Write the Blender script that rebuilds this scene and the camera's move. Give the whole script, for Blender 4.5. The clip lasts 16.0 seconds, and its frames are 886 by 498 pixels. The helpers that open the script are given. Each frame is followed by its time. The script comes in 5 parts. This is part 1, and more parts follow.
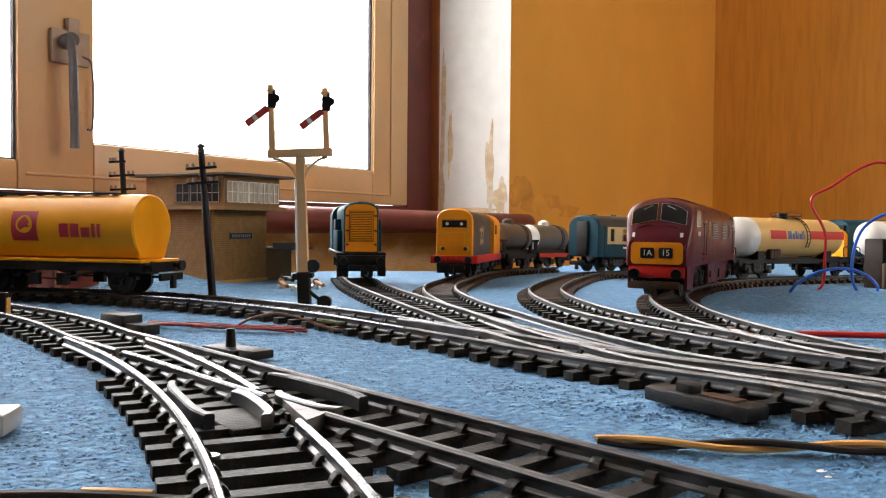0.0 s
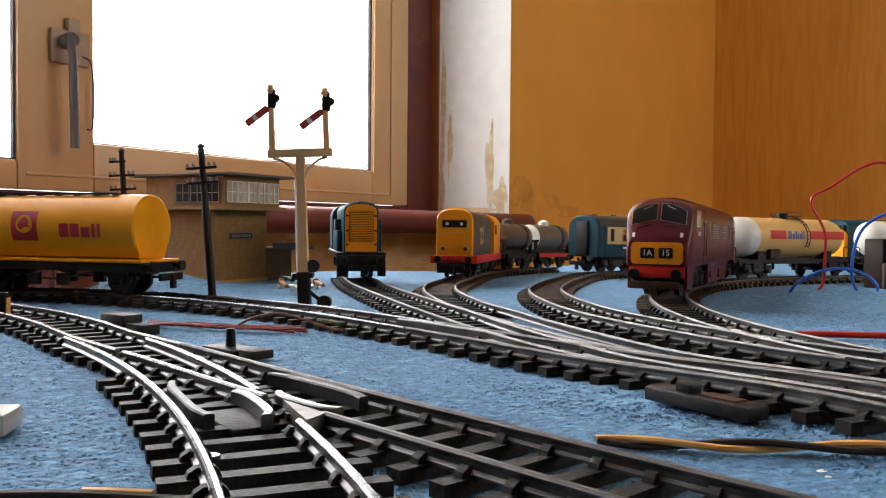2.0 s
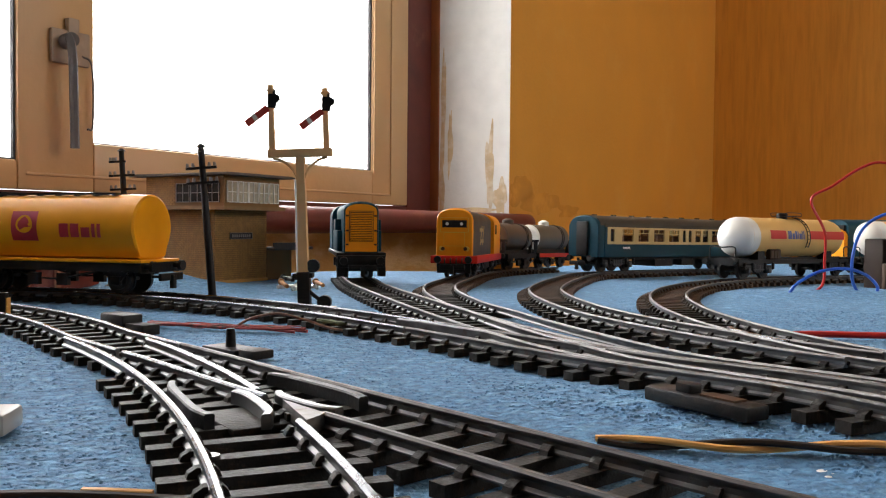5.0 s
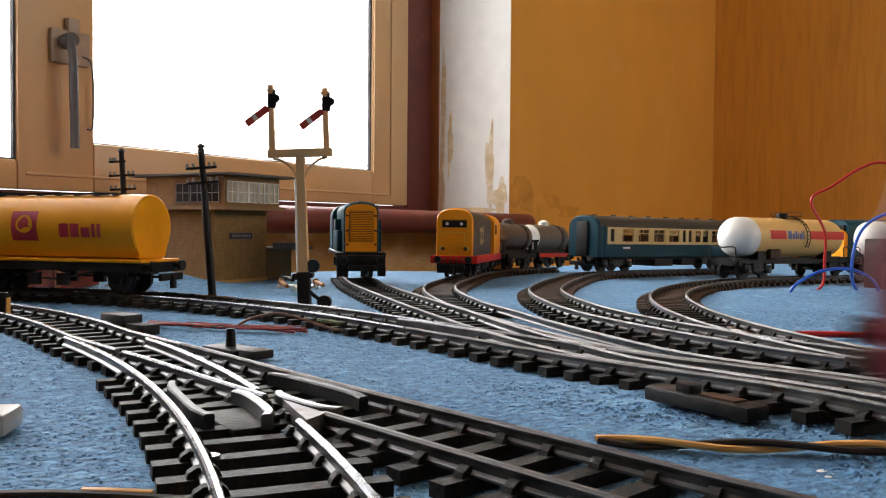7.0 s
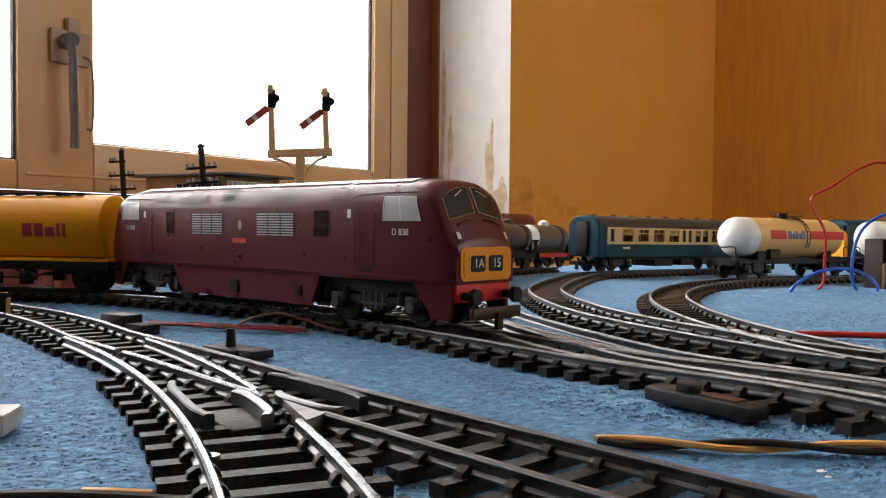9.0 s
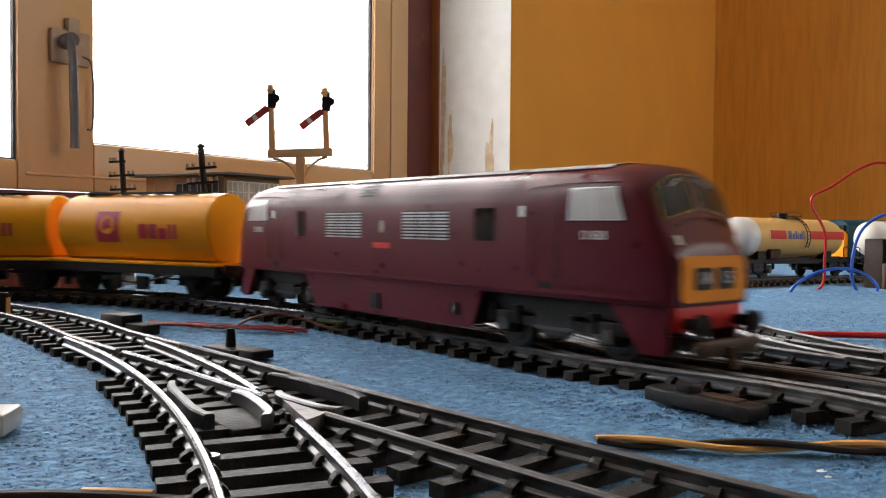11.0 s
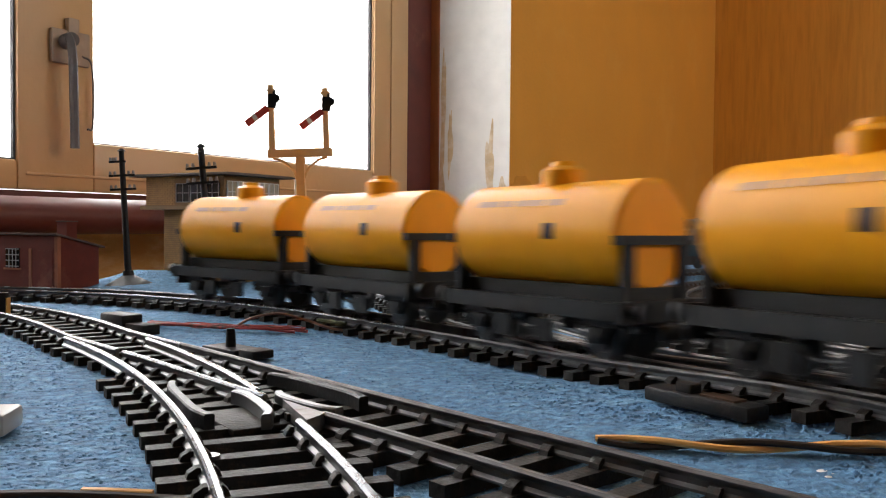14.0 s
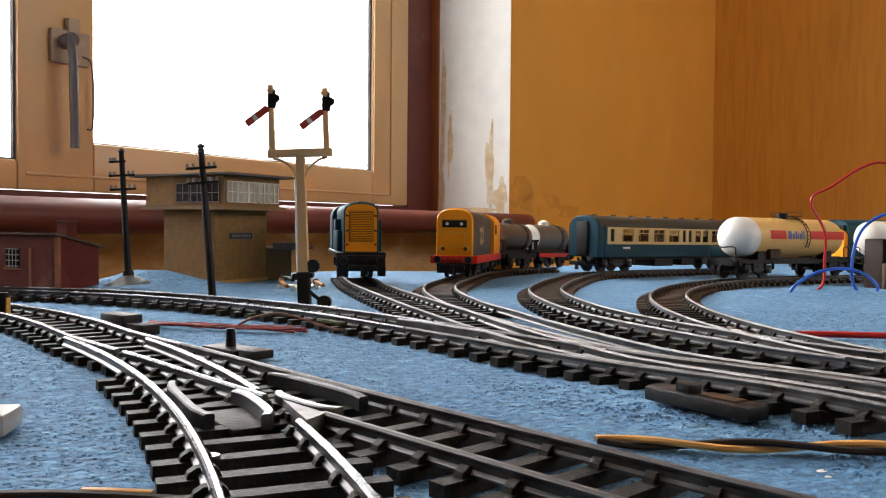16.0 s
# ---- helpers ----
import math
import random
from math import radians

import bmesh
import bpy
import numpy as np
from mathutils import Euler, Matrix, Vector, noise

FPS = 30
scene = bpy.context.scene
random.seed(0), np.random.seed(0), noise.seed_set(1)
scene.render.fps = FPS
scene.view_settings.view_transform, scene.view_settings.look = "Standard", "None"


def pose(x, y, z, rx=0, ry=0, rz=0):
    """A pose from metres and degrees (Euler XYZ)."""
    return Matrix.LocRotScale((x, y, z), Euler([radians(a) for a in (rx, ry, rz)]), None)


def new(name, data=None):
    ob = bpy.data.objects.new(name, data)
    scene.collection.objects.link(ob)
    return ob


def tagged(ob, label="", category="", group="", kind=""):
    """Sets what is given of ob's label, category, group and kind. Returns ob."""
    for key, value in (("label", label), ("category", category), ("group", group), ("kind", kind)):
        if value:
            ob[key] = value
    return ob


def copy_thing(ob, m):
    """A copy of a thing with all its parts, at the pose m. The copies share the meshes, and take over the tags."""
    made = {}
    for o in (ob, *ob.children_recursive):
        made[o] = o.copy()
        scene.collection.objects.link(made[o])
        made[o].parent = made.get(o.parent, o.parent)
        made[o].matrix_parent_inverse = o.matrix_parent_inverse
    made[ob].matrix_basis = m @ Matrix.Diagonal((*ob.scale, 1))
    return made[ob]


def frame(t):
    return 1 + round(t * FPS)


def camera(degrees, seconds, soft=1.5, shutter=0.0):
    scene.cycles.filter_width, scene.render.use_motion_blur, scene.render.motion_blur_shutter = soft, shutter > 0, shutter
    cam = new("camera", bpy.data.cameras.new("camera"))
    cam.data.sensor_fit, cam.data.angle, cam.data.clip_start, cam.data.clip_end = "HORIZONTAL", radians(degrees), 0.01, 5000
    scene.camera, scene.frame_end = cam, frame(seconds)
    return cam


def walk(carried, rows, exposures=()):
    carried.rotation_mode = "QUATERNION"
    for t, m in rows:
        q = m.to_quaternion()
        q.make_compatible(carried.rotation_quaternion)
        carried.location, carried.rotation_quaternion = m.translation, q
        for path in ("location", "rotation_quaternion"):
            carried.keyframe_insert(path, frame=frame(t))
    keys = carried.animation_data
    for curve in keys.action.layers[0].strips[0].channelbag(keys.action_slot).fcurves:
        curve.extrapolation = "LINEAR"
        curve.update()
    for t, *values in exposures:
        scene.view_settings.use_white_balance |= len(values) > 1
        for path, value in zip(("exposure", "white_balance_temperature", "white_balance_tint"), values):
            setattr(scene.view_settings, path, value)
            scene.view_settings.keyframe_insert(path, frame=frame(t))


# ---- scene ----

# ---------------------------------------------------------------- camera
cam = camera(54.57, 16.0, soft=1.15, shutter=0.5)
EYE = pose(0, 0, 0.037, 90 - 1.545, 0, 0) @ pose(0, 0, 0, 0, 0, 0.5)
walk(cam, [(0.0, EYE), (16.0, EYE)], exposures=[(0.0, 0.42), (0.7, 0.20), (2.4, 0.11), (3.1, 0.04), (14.6, 0.03), (16.0, 0.15)])

# ---------------------------------------------------------------- room axes and light
U = Vector((0.53, 0.848, 0)).normalized()       # along the window wall
N = Vector((U.y, -U.x, 0))                      # from the window wall into the room
A0 = Vector((-0.4096, 1.0028, 0))               # foot of the pane's lower corner
ROOM = Matrix(((U.x, -N.x, 0, A0.x), (U.y, -N.y, 0, A0.y), (0, 0, 1, 0), (0, 0, 0, 1)))   # x along wall, y outwards

world = bpy.data.worlds.new("world")
scene.world = world
world.use_nodes = True
wn = world.node_tree.nodes
sky = wn.new("ShaderNodeTexSky")
sky.sky_type, sky.sun_disc = "NISHITA", False
sky.sun_elevation, sky.sun_rotation = radians(40), radians(200)
world.node_tree.links.new(sky.outputs[0], wn["Background"].inputs[0])
wn["Background"].inputs[1].default_value = 0.12


def window_light(name, s, z, w, h, power, colour=(1, 0.985, 0.96)):
    """Daylight that comes in through one pane."""
    data = bpy.data.lights.new(name, "AREA")
    data.shape, data.size, data.size_y, data.energy, data.color = "RECTANGLE", w, h, power, colour
    ob = new(name, data)
    ob.matrix_world = ROOM @ pose(s, 0.05, z, -90, 0, 0)
    return ob


window_light("daylight_main_pane", 0.27, 0.60, 0.52, 0.92, 10.5)

data = bpy.data.lights.new("daylight_second_window", "AREA")
data.shape, data.size, data.size_y, data.energy, data.color = "RECTANGLE", 2.05, 0.75, 21.5, (1, 0.93, 0.82)
new("daylight_second_window", data).matrix_world = ROOM @ pose(0.85, -3.26, 0.84, 90, 0, 0)
window_light("daylight_side_pane", -0.27, 0.59, 0.34, 0.92, 4.5)
# Cool side fill: this pane and its lamp are added out of view.
window_light("added_fill_end_pane", -0.62, 0.59, 0.16, 0.92, 2.4, (0.93, 0.97, 1.0))


# ---------------------------------------------------------------- materials
def mat(name, colour, rough=0.5, metal=0.0, vary=0.15, scale=60.0, bump=0.0, bump_scale=400.0, second=None, second_at=0.6,
        second_scale=25.0, coat=0.0, spread=0.0, stretch=(1, 1, 1), emit=0.0, spec=0.5):
    """A painted, moulded or woven surface: grain and a second colour of stains or wear."""
    m = bpy.data.materials.new(name)
    m.use_nodes = True
    nt = m.node_tree
    nd, ln = nt.nodes, nt.links
    b = nd["Principled BSDF"]
    tex = nd.new("ShaderNodeTexCoord")
    mp = nd.new("ShaderNodeMapping")
    mp.inputs["Scale"].default_value = stretch
    ln.new(tex.outputs["Object"], mp.inputs[0])
    n1 = nd.new("ShaderNodeTexNoise")
    n1.inputs["Scale"].default_value, n1.inputs["Detail"].default_value = scale, 6
    ln.new(mp.outputs[0], n1.inputs["Vector"])
    ramp = nd.new("ShaderNodeMapRange")
    ramp.inputs["From Min"].default_value, ramp.inputs["From Max"].default_value = 0.3, 0.7
    ramp.inputs["To Min"].default_value, ramp.inputs["To Max"].default_value = 1 - vary, 1 + vary
    ln.new(n1.outputs["Fac"], ramp.inputs["Value"])
    mul = nd.new("ShaderNodeMix")
    mul.data_type, mul.blend_type = "RGBA", "MULTIPLY"
    mul.inputs["Factor"].default_value = 1
    ln.new(ramp.outputs[0], mul.inputs["B"])
    if second:
        n2 = nd.new("ShaderNodeTexNoise")
        n2.inputs["Scale"].default_value, n2.inputs["Detail"].default_value, n2.inputs["Roughness"].default_value = second_scale, 8, 0.65
        ln.new(mp.outputs[0], n2.inputs["Vector"])
        r2 = nd.new("ShaderNodeMapRange")
        r2.inputs["From Min"].default_value, r2.inputs["From Max"].default_value = second_at - 0.06, second_at + 0.06
        ln.new(n2.outputs["Fac"], r2.inputs["Value"])
        mix = nd.new("ShaderNodeMix")
        mix.data_type = "RGBA"
        mix.inputs["A"].default_value, mix.inputs["B"].default_value = (*colour, 1), (*second, 1)
        ln.new(r2.outputs[0], mix.inputs["Factor"])
        ln.new(mix.outputs["Result"], mul.inputs["A"])
    else:
        mul.inputs["A"].default_value = (*colour, 1)
    last = mul.outputs["Result"]
    if spread:
        oi = nd.new("ShaderNodeObjectInfo")
        r3 = nd.new("ShaderNodeMapRange")
        r3.inputs["To Min"].default_value, r3.inputs["To Max"].default_value = 1 - spread, 1 + spread
        ln.new(oi.outputs["Random"], r3.inputs["Value"])
        m3 = nd.new("ShaderNodeMix")
        m3.data_type, m3.blend_type = "RGBA", "MULTIPLY"
        m3.inputs["Factor"].default_value = 1
        ln.new(last, m3.inputs["A"])
        ln.new(r3.outputs[0], m3.inputs["B"])
        last = m3.outputs["Result"]
    ln.new(last, b.inputs["Base Color"])
    rr = nd.new("ShaderNodeMapRange")
    rr.inputs["To Min"].default_value, rr.inputs["To Max"].default_value = max(rough - 0.1, 0.03), min(rough + 0.12, 1)
    ln.new(n1.outputs["Fac"], rr.inputs["Value"])
    ln.new(rr.outputs[0], b.inputs["Roughness"])
    b.inputs["Metallic"].default_value = metal
    b.inputs["Specular IOR Level"].default_value = spec
    b.inputs["Coat Weight"].default_value = coat
    if bump:
        n3 = nd.new("ShaderNodeTexNoise")
        n3.inputs["Scale"].default_value, n3.inputs["Detail"].default_value = bump_scale, 5
        ln.new(mp.outputs[0], n3.inputs["Vector"])
        bp = nd.new("ShaderNodeBump")
        bp.inputs["Strength"].default_value, bp.inputs["Distance"].default_value = bump, 1 / bump_scale
        ln.new(n3.outputs["Fac"], bp.inputs["Height"])
        ln.new(bp.outputs[0], b.inputs["Normal"])
    if emit:
        b.inputs["Emission Color"].default_value, b.inputs["Emission Strength"].default_value = (1, 1, 1, 1), emit
    return m


def glass_mat(name, tint=(0.9, 0.95, 0.95), rough=0.03):
    m = bpy.data.materials.new(name)
    m.use_nodes = True
    b = m.node_tree.nodes["Principled BSDF"]
    b.inputs["Base Color"].default_value = (*tint, 1)
    b.inputs["Transmission Weight"].default_value, b.inputs["Roughness"].default_value, b.inputs["IOR"].default_value = 1, rough, 1.2
    return m


felt_m = mat("blue_felt", (0.092, 0.222, 0.392), 0.95, vary=0.34, scale=420, bump=1.0, bump_scale=600, second=(0.15, 0.31, 0.49), second_at=0.58, second_scale=180)
dull_rail_m = mat("dull_grey_rail", (0.21, 0.205, 0.205), 0.56, 0.9, vary=0.3, scale=140, second=(0.12, 0.09, 0.07), second_at=0.62, second_scale=100)
# Dark copy of rail_m: the room's dim reflection is put into the colour.
dark_rail_m = mat("dark_reflection_rail", (0.11, 0.105, 0.105), 0.52, 0.8, spec=0.3, vary=0.3, scale=140, second=(0.20, 0.19, 0.185), second_at=0.64, second_scale=60)
rail_m = mat("steel_rail", (0.115, 0.12, 0.13), 0.25, 1.0, vary=0.2, scale=120, second=(0.22, 0.19, 0.17), second_at=0.68, second_scale=90)
railside_m = mat("tarnished_rail_side", (0.13, 0.13, 0.135), 0.34, 0.85, vary=0.35, scale=150, second=(0.12, 0.075, 0.05), second_at=0.64, second_scale=120)
sleeper_m = mat("brown_black_plastic_sleeper", (0.018, 0.0150, 0.0130), 0.6, spec=0.2, vary=0.3, scale=300, second=(0.06, 0.033, 0.019), second_at=0.66, second_scale=160, bump=0.25, bump_scale=900, spread=0.3)
rust_sleeper_m = mat("rusty_brown_sleeper", (0.050, 0.026, 0.012), 0.6, vary=0.35, scale=260, second=(0.11, 0.052, 0.020), second_at=0.60, second_scale=140, spread=0.35)
wall_m = mat("ochre_painted_plaster", (0.70, 0.315, 0.042), 0.55, vary=0.06, scale=6, bump=0.12, bump_scale=120, second=(0.72, 0.345, 0.062), second_at=0.60, second_scale=5)
panel_m = mat("ochre_wood_grain_panel", (0.71, 0.312, 0.040), 0.5, spec=0.3, vary=0.07, scale=14, stretch=(6, 6, 0.5), second=(0.64, 0.272, 0.034), second_at=0.55, second_scale=9)
white_plaster_m = mat("white_plaster", (0.83, 0.82, 0.79), 0.75, vary=0.05, scale=30, bump=0.15, bump_scale=150)
flake_m = mat("worn_ochre_plaster", (0.62, 0.265, 0.034), 0.7, vary=0.08, scale=30, second=(0.67, 0.305, 0.045), second_at=0.55, second_scale=30)
bare_m = mat("bare_tan_plaster", (0.66, 0.50, 0.31), 0.85, vary=0.12, scale=60, second=(0.74, 0.64, 0.49), second_at=0.55, second_scale=40)
maroon_m = mat("maroon_gloss_paint", (0.120, 0.028, 0.021), 0.46, spec=0.3, vary=0.2, scale=25, second=(0.17, 0.06, 0.035), second_at=0.66, second_scale=14)
wood_edge_m = mat("orange_brown_wood", (0.30, 0.10, 0.03), 0.45, vary=0.2, scale=20, stretch=(8, 8, 0.7))
# Paler than wall_m: the brighter light under the board is in the colour.
low_wall_m = mat("worn_tan_lit_plaster", (0.62, 0.32, 0.095), 0.85, vary=0.15, scale=6, second=(0.74, 0.47, 0.23), second_at=0.55, second_scale=9, bump=0.2, bump_scale=60, stretch=(1, 1, 2.5))
sash_m = mat("cream_gloss_sash", (0.63, 0.395, 0.190), 0.35, vary=0.05, scale=12, bump=0.05, bump_scale=90)
handle_m = mat("grey_aluminium_handle", (0.115, 0.105, 0.105), 0.6, spec=0.25, vary=0.15)
plate_m = mat("dull_tan_metal_plate", (0.36, 0.27, 0.20), 0.5, 0.2, vary=0.12, scale=90)
sky_m = mat("overcast_sky", (0.9, 0.9, 0.9), 0.9, vary=0.01, emit=2.2)
dark_gap_m = mat("black_gasket", (0.03, 0.03, 0.03), 0.6)
floor_m = mat("brown_carpet", (0.20, 0.13, 0.08), 0.95, vary=0.2, scale=200)
ceil_m = mat("white_ceiling", (0.78, 0.76, 0.70), 0.8, vary=0.04)
room_m = mat("cream_room_wall", (0.30, 0.20, 0.10), 0.7, vary=0.06, scale=5)
board_m = mat("plywood_edge", (0.42, 0.28, 0.14), 0.7, vary=0.2, scale=40, stretch=(1, 1, 12))

yellow_m = mat("golden_yellow_tank_plastic", (0.87, 0.355, 0.010), 0.36, spec=0.16, vary=0.05, scale=90, second=(0.72, 0.34, 0.03), second_at=0.70, second_scale=70)
black_m = mat("black_moulded_plastic", (0.0125, 0.0125, 0.0135), 0.45, vary=0.3, scale=200, spec=0.22, second=(0.030, 0.025, 0.021), second_at=0.66, second_scale=120, bump=0.1, bump_scale=600)
faint_m = mat("faded_brown_print", (0.50, 0.22, 0.03), 0.5)
glazing_m = mat("pale_tan_glazing", (0.42, 0.38, 0.30), 0.25, vary=0.1)
red_mark_m = mat("crimson_print", (0.50, 0.020, 0.035), 0.4, vary=0.06)
maroon_loco_m = mat("maroon_locomotive_paint", (0.105, 0.0105, 0.0190), 0.30, spec=0.30, vary=0.08, scale=120, bump=0.03, bump_scale=900)
louvre_m = mat("pale_grey_louvre", (0.50, 0.46, 0.47), 0.45, vary=0.1)
loco_roof_m = mat("roof_panel_highlight_grey", (0.50, 0.49, 0.50), 0.34, vary=0.1)
warn_m = mat("warning_yellow_paint", (0.85, 0.30, 0.008), 0.45, spec=0.25, vary=0.06, scale=90)
bufferbeam_m = mat("red_buffer_beam_paint", (0.58, 0.022, 0.016), 0.45, spec=0.25, vary=0.08)
white_m = mat("white_print", (0.80, 0.79, 0.76), 0.45, vary=0.05)
silver_m = mat("silver_trim", (0.70, 0.70, 0.70), 0.3, 0.6, vary=0.05)
gold_m = mat("yellow_lining", (0.75, 0.45, 0.05), 0.4)
cab_glass_m = mat("grey_cab_glazing", (0.56, 0.58, 0.58), 0.12, vary=0.1, coat=0.5)
dark_glass_m = mat("dark_cab_glazing", (0.014, 0.014, 0.015), 0.2, vary=0.3, scale=50, coat=0.08, spec=0.25)
blue_m = mat("rail_blue_paint", (0.004, 0.043, 0.066), 0.5, spec=0.15, vary=0.1, scale=80)
cream_m = mat("cream_coach_panel", (0.52, 0.38, 0.17), 0.5, spec=0.2, vary=0.06)
grey_roof_m = mat("dark_grey_coach_roof", (0.060, 0.050, 0.036), 0.55, spec=0.2, vary=0.15)
interior_m = mat("brown_seat_interior", (0.20, 0.09, 0.05), 0.6, vary=0.4, scale=300)
rail_grey_m = mat("dark_grey_locomotive_paint", (0.05, 0.05, 0.052), 0.42, vary=0.1)
brown_tank_m = mat("weathered_brown_tank", (0.085, 0.060, 0.042), 0.5, vary=0.25, second=(0.14, 0.08, 0.04), second_at=0.6)
grey_tank_m = mat("weathered_grey_tank", (0.10, 0.085, 0.060), 0.5, vary=0.2, second=(0.16, 0.12, 0.08), second_at=0.6)
tank_white_m = mat("white_tank_plastic", (0.80, 0.78, 0.73), 0.35, vary=0.03)
tank_cream_m = mat("cream_tank_plastic", (0.80, 0.49, 0.17), 0.42, spec=0.25, vary=0.04)
red_stripe_m = mat("red_tank_band", (0.64, 0.028, 0.018), 0.45, spec=0.2, vary=0.04)
blue_mark_m = mat("blue_print", (0.05, 0.07, 0.22), 0.4)
axle_m = mat("bright_axle_steel", (0.55, 0.54, 0.52), 0.3, 0.9)
bogie_grey_m = mat("dusty_grey_bogie_plastic", (0.040, 0.040, 0.042), 0.45, vary=0.3, scale=300)
wheel_m = mat("blackened_wheel", (0.02, 0.02, 0.021), 0.4, 0.2, vary=0.3)
coupling_m = mat("brown_coupling", (0.055, 0.029, 0.015), 0.45, 0.2, spec=0.3, vary=0.25)
brick_m = mat("ochre_brick_card", (0.30, 0.155, 0.042), 0.75, vary=0.2, scale=250, spread=0.16)
mortar_m = mat("brown_mortar_card", (0.20, 0.105, 0.034), 0.8, vary=0.1)
box_upper_m = mat("tan_signal_box_cladding", (0.215, 0.125, 0.045), 0.65, vary=0.12, scale=120)
box_roof_m = mat("grey_felt_roof", (0.10, 0.085, 0.075), 0.8, vary=0.2, scale=200)
plinth_m = mat("orange_plinth_card", (0.58, 0.30, 0.08), 0.6, vary=0.08)
hut_m = mat("red_brown_hut_plastic", (0.125, 0.022, 0.014), 0.6, spec=0.2, vary=0.14, scale=160, second=(0.20, 0.06, 0.04), second_at=0.62)
hut_trim_m = mat("orange_brown_trim", (0.26, 0.075, 0.028), 0.55, vary=0.25, scale=120)
hut_roof_m = mat("slate_brown_roof", (0.085, 0.050, 0.042), 0.6, vary=0.2, scale=150)
post_m = mat("black_pole_plastic", (0.012, 0.011, 0.012), 0.5, spec=0.25, vary=0.2)
clip_m = mat("pale_grey_plastic", (0.36, 0.36, 0.35), 0.4, vary=0.08)
insulator_m = mat("grey_insulators", (0.24, 0.22, 0.21), 0.4)
signal_m = mat("cream_signal_post", (0.78, 0.50, 0.24), 0.5, vary=0.08, scale=140, second=(0.62, 0.36, 0.14), second_at=0.66)
signal_arm_m = mat("red_signal_arm", (0.48, 0.06, 0.05), 0.45, vary=0.08)
wire_red_m = mat("red_pvc_wire", (0.62, 0.018, 0.014), 0.3, vary=0.04)
wire_dull_m = mat("dusty_dark_red_wire", (0.36, 0.024, 0.024), 0.55, vary=0.3, scale=400, second=(0.09, 0.03, 0.03), second_at=0.55, second_scale=260)
wire_blue_m = mat("blue_pvc_wire", (0.02, 0.13, 0.62), 0.3, vary=0.04)
wire_black_m = mat("black_pvc_wire", (0.028, 0.018, 0.014), 0.35, vary=0.1)
wire_orange_m = mat("orange_pvc_wire", (0.80, 0.42, 0.12), 0.35, vary=0.06)
wire_brown_m = mat("brown_bare_wire", (0.16, 0.07, 0.045), 0.35, 0.3, vary=0.2)
brown_block_m = mat("dark_brown_bakelite", (0.022, 0.013, 0.009), 0.6, spec=0.12, vary=0.25)
olive_m = mat("olive_moss_scatter", (0.09, 0.10, 0.045), 0.9, vary=0.3, scale=300)
rust_m = mat("rusty_fishplate", (0.30, 0.13, 0.04), 0.6, 0.3, vary=0.3, scale=250)


# ---------------------------------------------------------------- mesh helpers
def thing(name, label, category, m=None, group="", kind=""):
    ob = tagged(new(name), label, category, group, kind)
    if m is not None:
        ob.matrix_basis = m
    return ob


def mesh_of(name, bm, material, smooth=False):
    bmesh.ops.recalc_face_normals(bm, faces=bm.faces)
    me = bpy.data.meshes.new(name)
    bm.to_mesh(me)
    bm.free()
    for mm in (material if isinstance(material, (list, tuple)) else [material]):
        me.materials.append(mm)
    if smooth:
        me.polygons.foreach_set("use_smooth", [True] * len(me.polygons))
        me.set_sharp_from_angle(angle=radians(38))
    return me


def part(name, bm, material, parent, label="", smooth=True):
    ob = new(name, mesh_of(name, bm, material, smooth))
    ob.parent = parent
    if label:
        ob["label"] = label
    return ob


def solid(name, bm, material, label, category, m=None, group="", kind="", smooth=True):
    ob = tagged(new(name, mesh_of(name, bm, material, smooth)), label, category, group, kind)
    if m is not None:
        ob.matrix_basis = m
    return ob


def box(bm, x0, x1, y0, y1, z0, z1, bevel=0.0):
    r = bmesh.ops.create_cube(bm, size=1, matrix=Matrix.Translation(((x0 + x1) / 2, (y0 + y1) / 2, (z0 + z1) / 2)) @ Matrix.Diagonal((abs(x1 - x0), abs(y1 - y0), abs(z1 - z0), 1)))
    if bevel:
        es = {e for v in r["verts"] for e in v.link_edges}
        bmesh.ops.bevel(bm, geom=list(es), offset=bevel, segments=2, affect="EDGES", profile=0.5)
    return bm


def B(*args, **kw):
    return box(bmesh.new(), *args, **kw)


def cyl(bm, p0, p1, r0, r1=None, seg=14):
    p0, p1 = Vector(p0), Vector(p1)
    d = p1 - p0
    m = Matrix.Translation((p0 + p1) / 2) @ d.to_track_quat("Z", "Y").to_matrix().to_4x4()
    bmesh.ops.create_cone(bm, cap_ends=True, segments=seg, radius1=r0, radius2=r0 if r1 is None else r1, depth=d.length, matrix=m)
    return bm


def C(*args, **kw):
    return cyl(bmesh.new(), *args, **kw)


def ball(bm, c, r, squash=(1, 1, 1), seg=16):
    bmesh.ops.create_uvsphere(bm, u_segments=seg, v_segments=seg // 2, radius=r, matrix=Matrix.Translation(c) @ Matrix.Diagonal((*squash, 1)))
    return bm


def loft(bm, rings, close=True, caps=True):
    """Rings of equal numbers of points joined by quads."""
    vs = [[bm.verts.new(p) for p in r] for r in rings]
    n = len(rings[0])
    for a, b in zip(vs, vs[1:]):
        for i in range(n if close else n - 1):
            j = (i + 1) % n
            bm.faces.new((a[i], a[j], b[j], b[i]))
    if caps:
        bm.faces.new(vs[0][::-1])
        bm.faces.new(vs[-1])
    return bm


def prism(bm, profile, x0, x1):
    """A y-z outline drawn out along x."""
    return loft(bm, [[(x, y, z) for y, z in profile] for x in (x0, x1)])


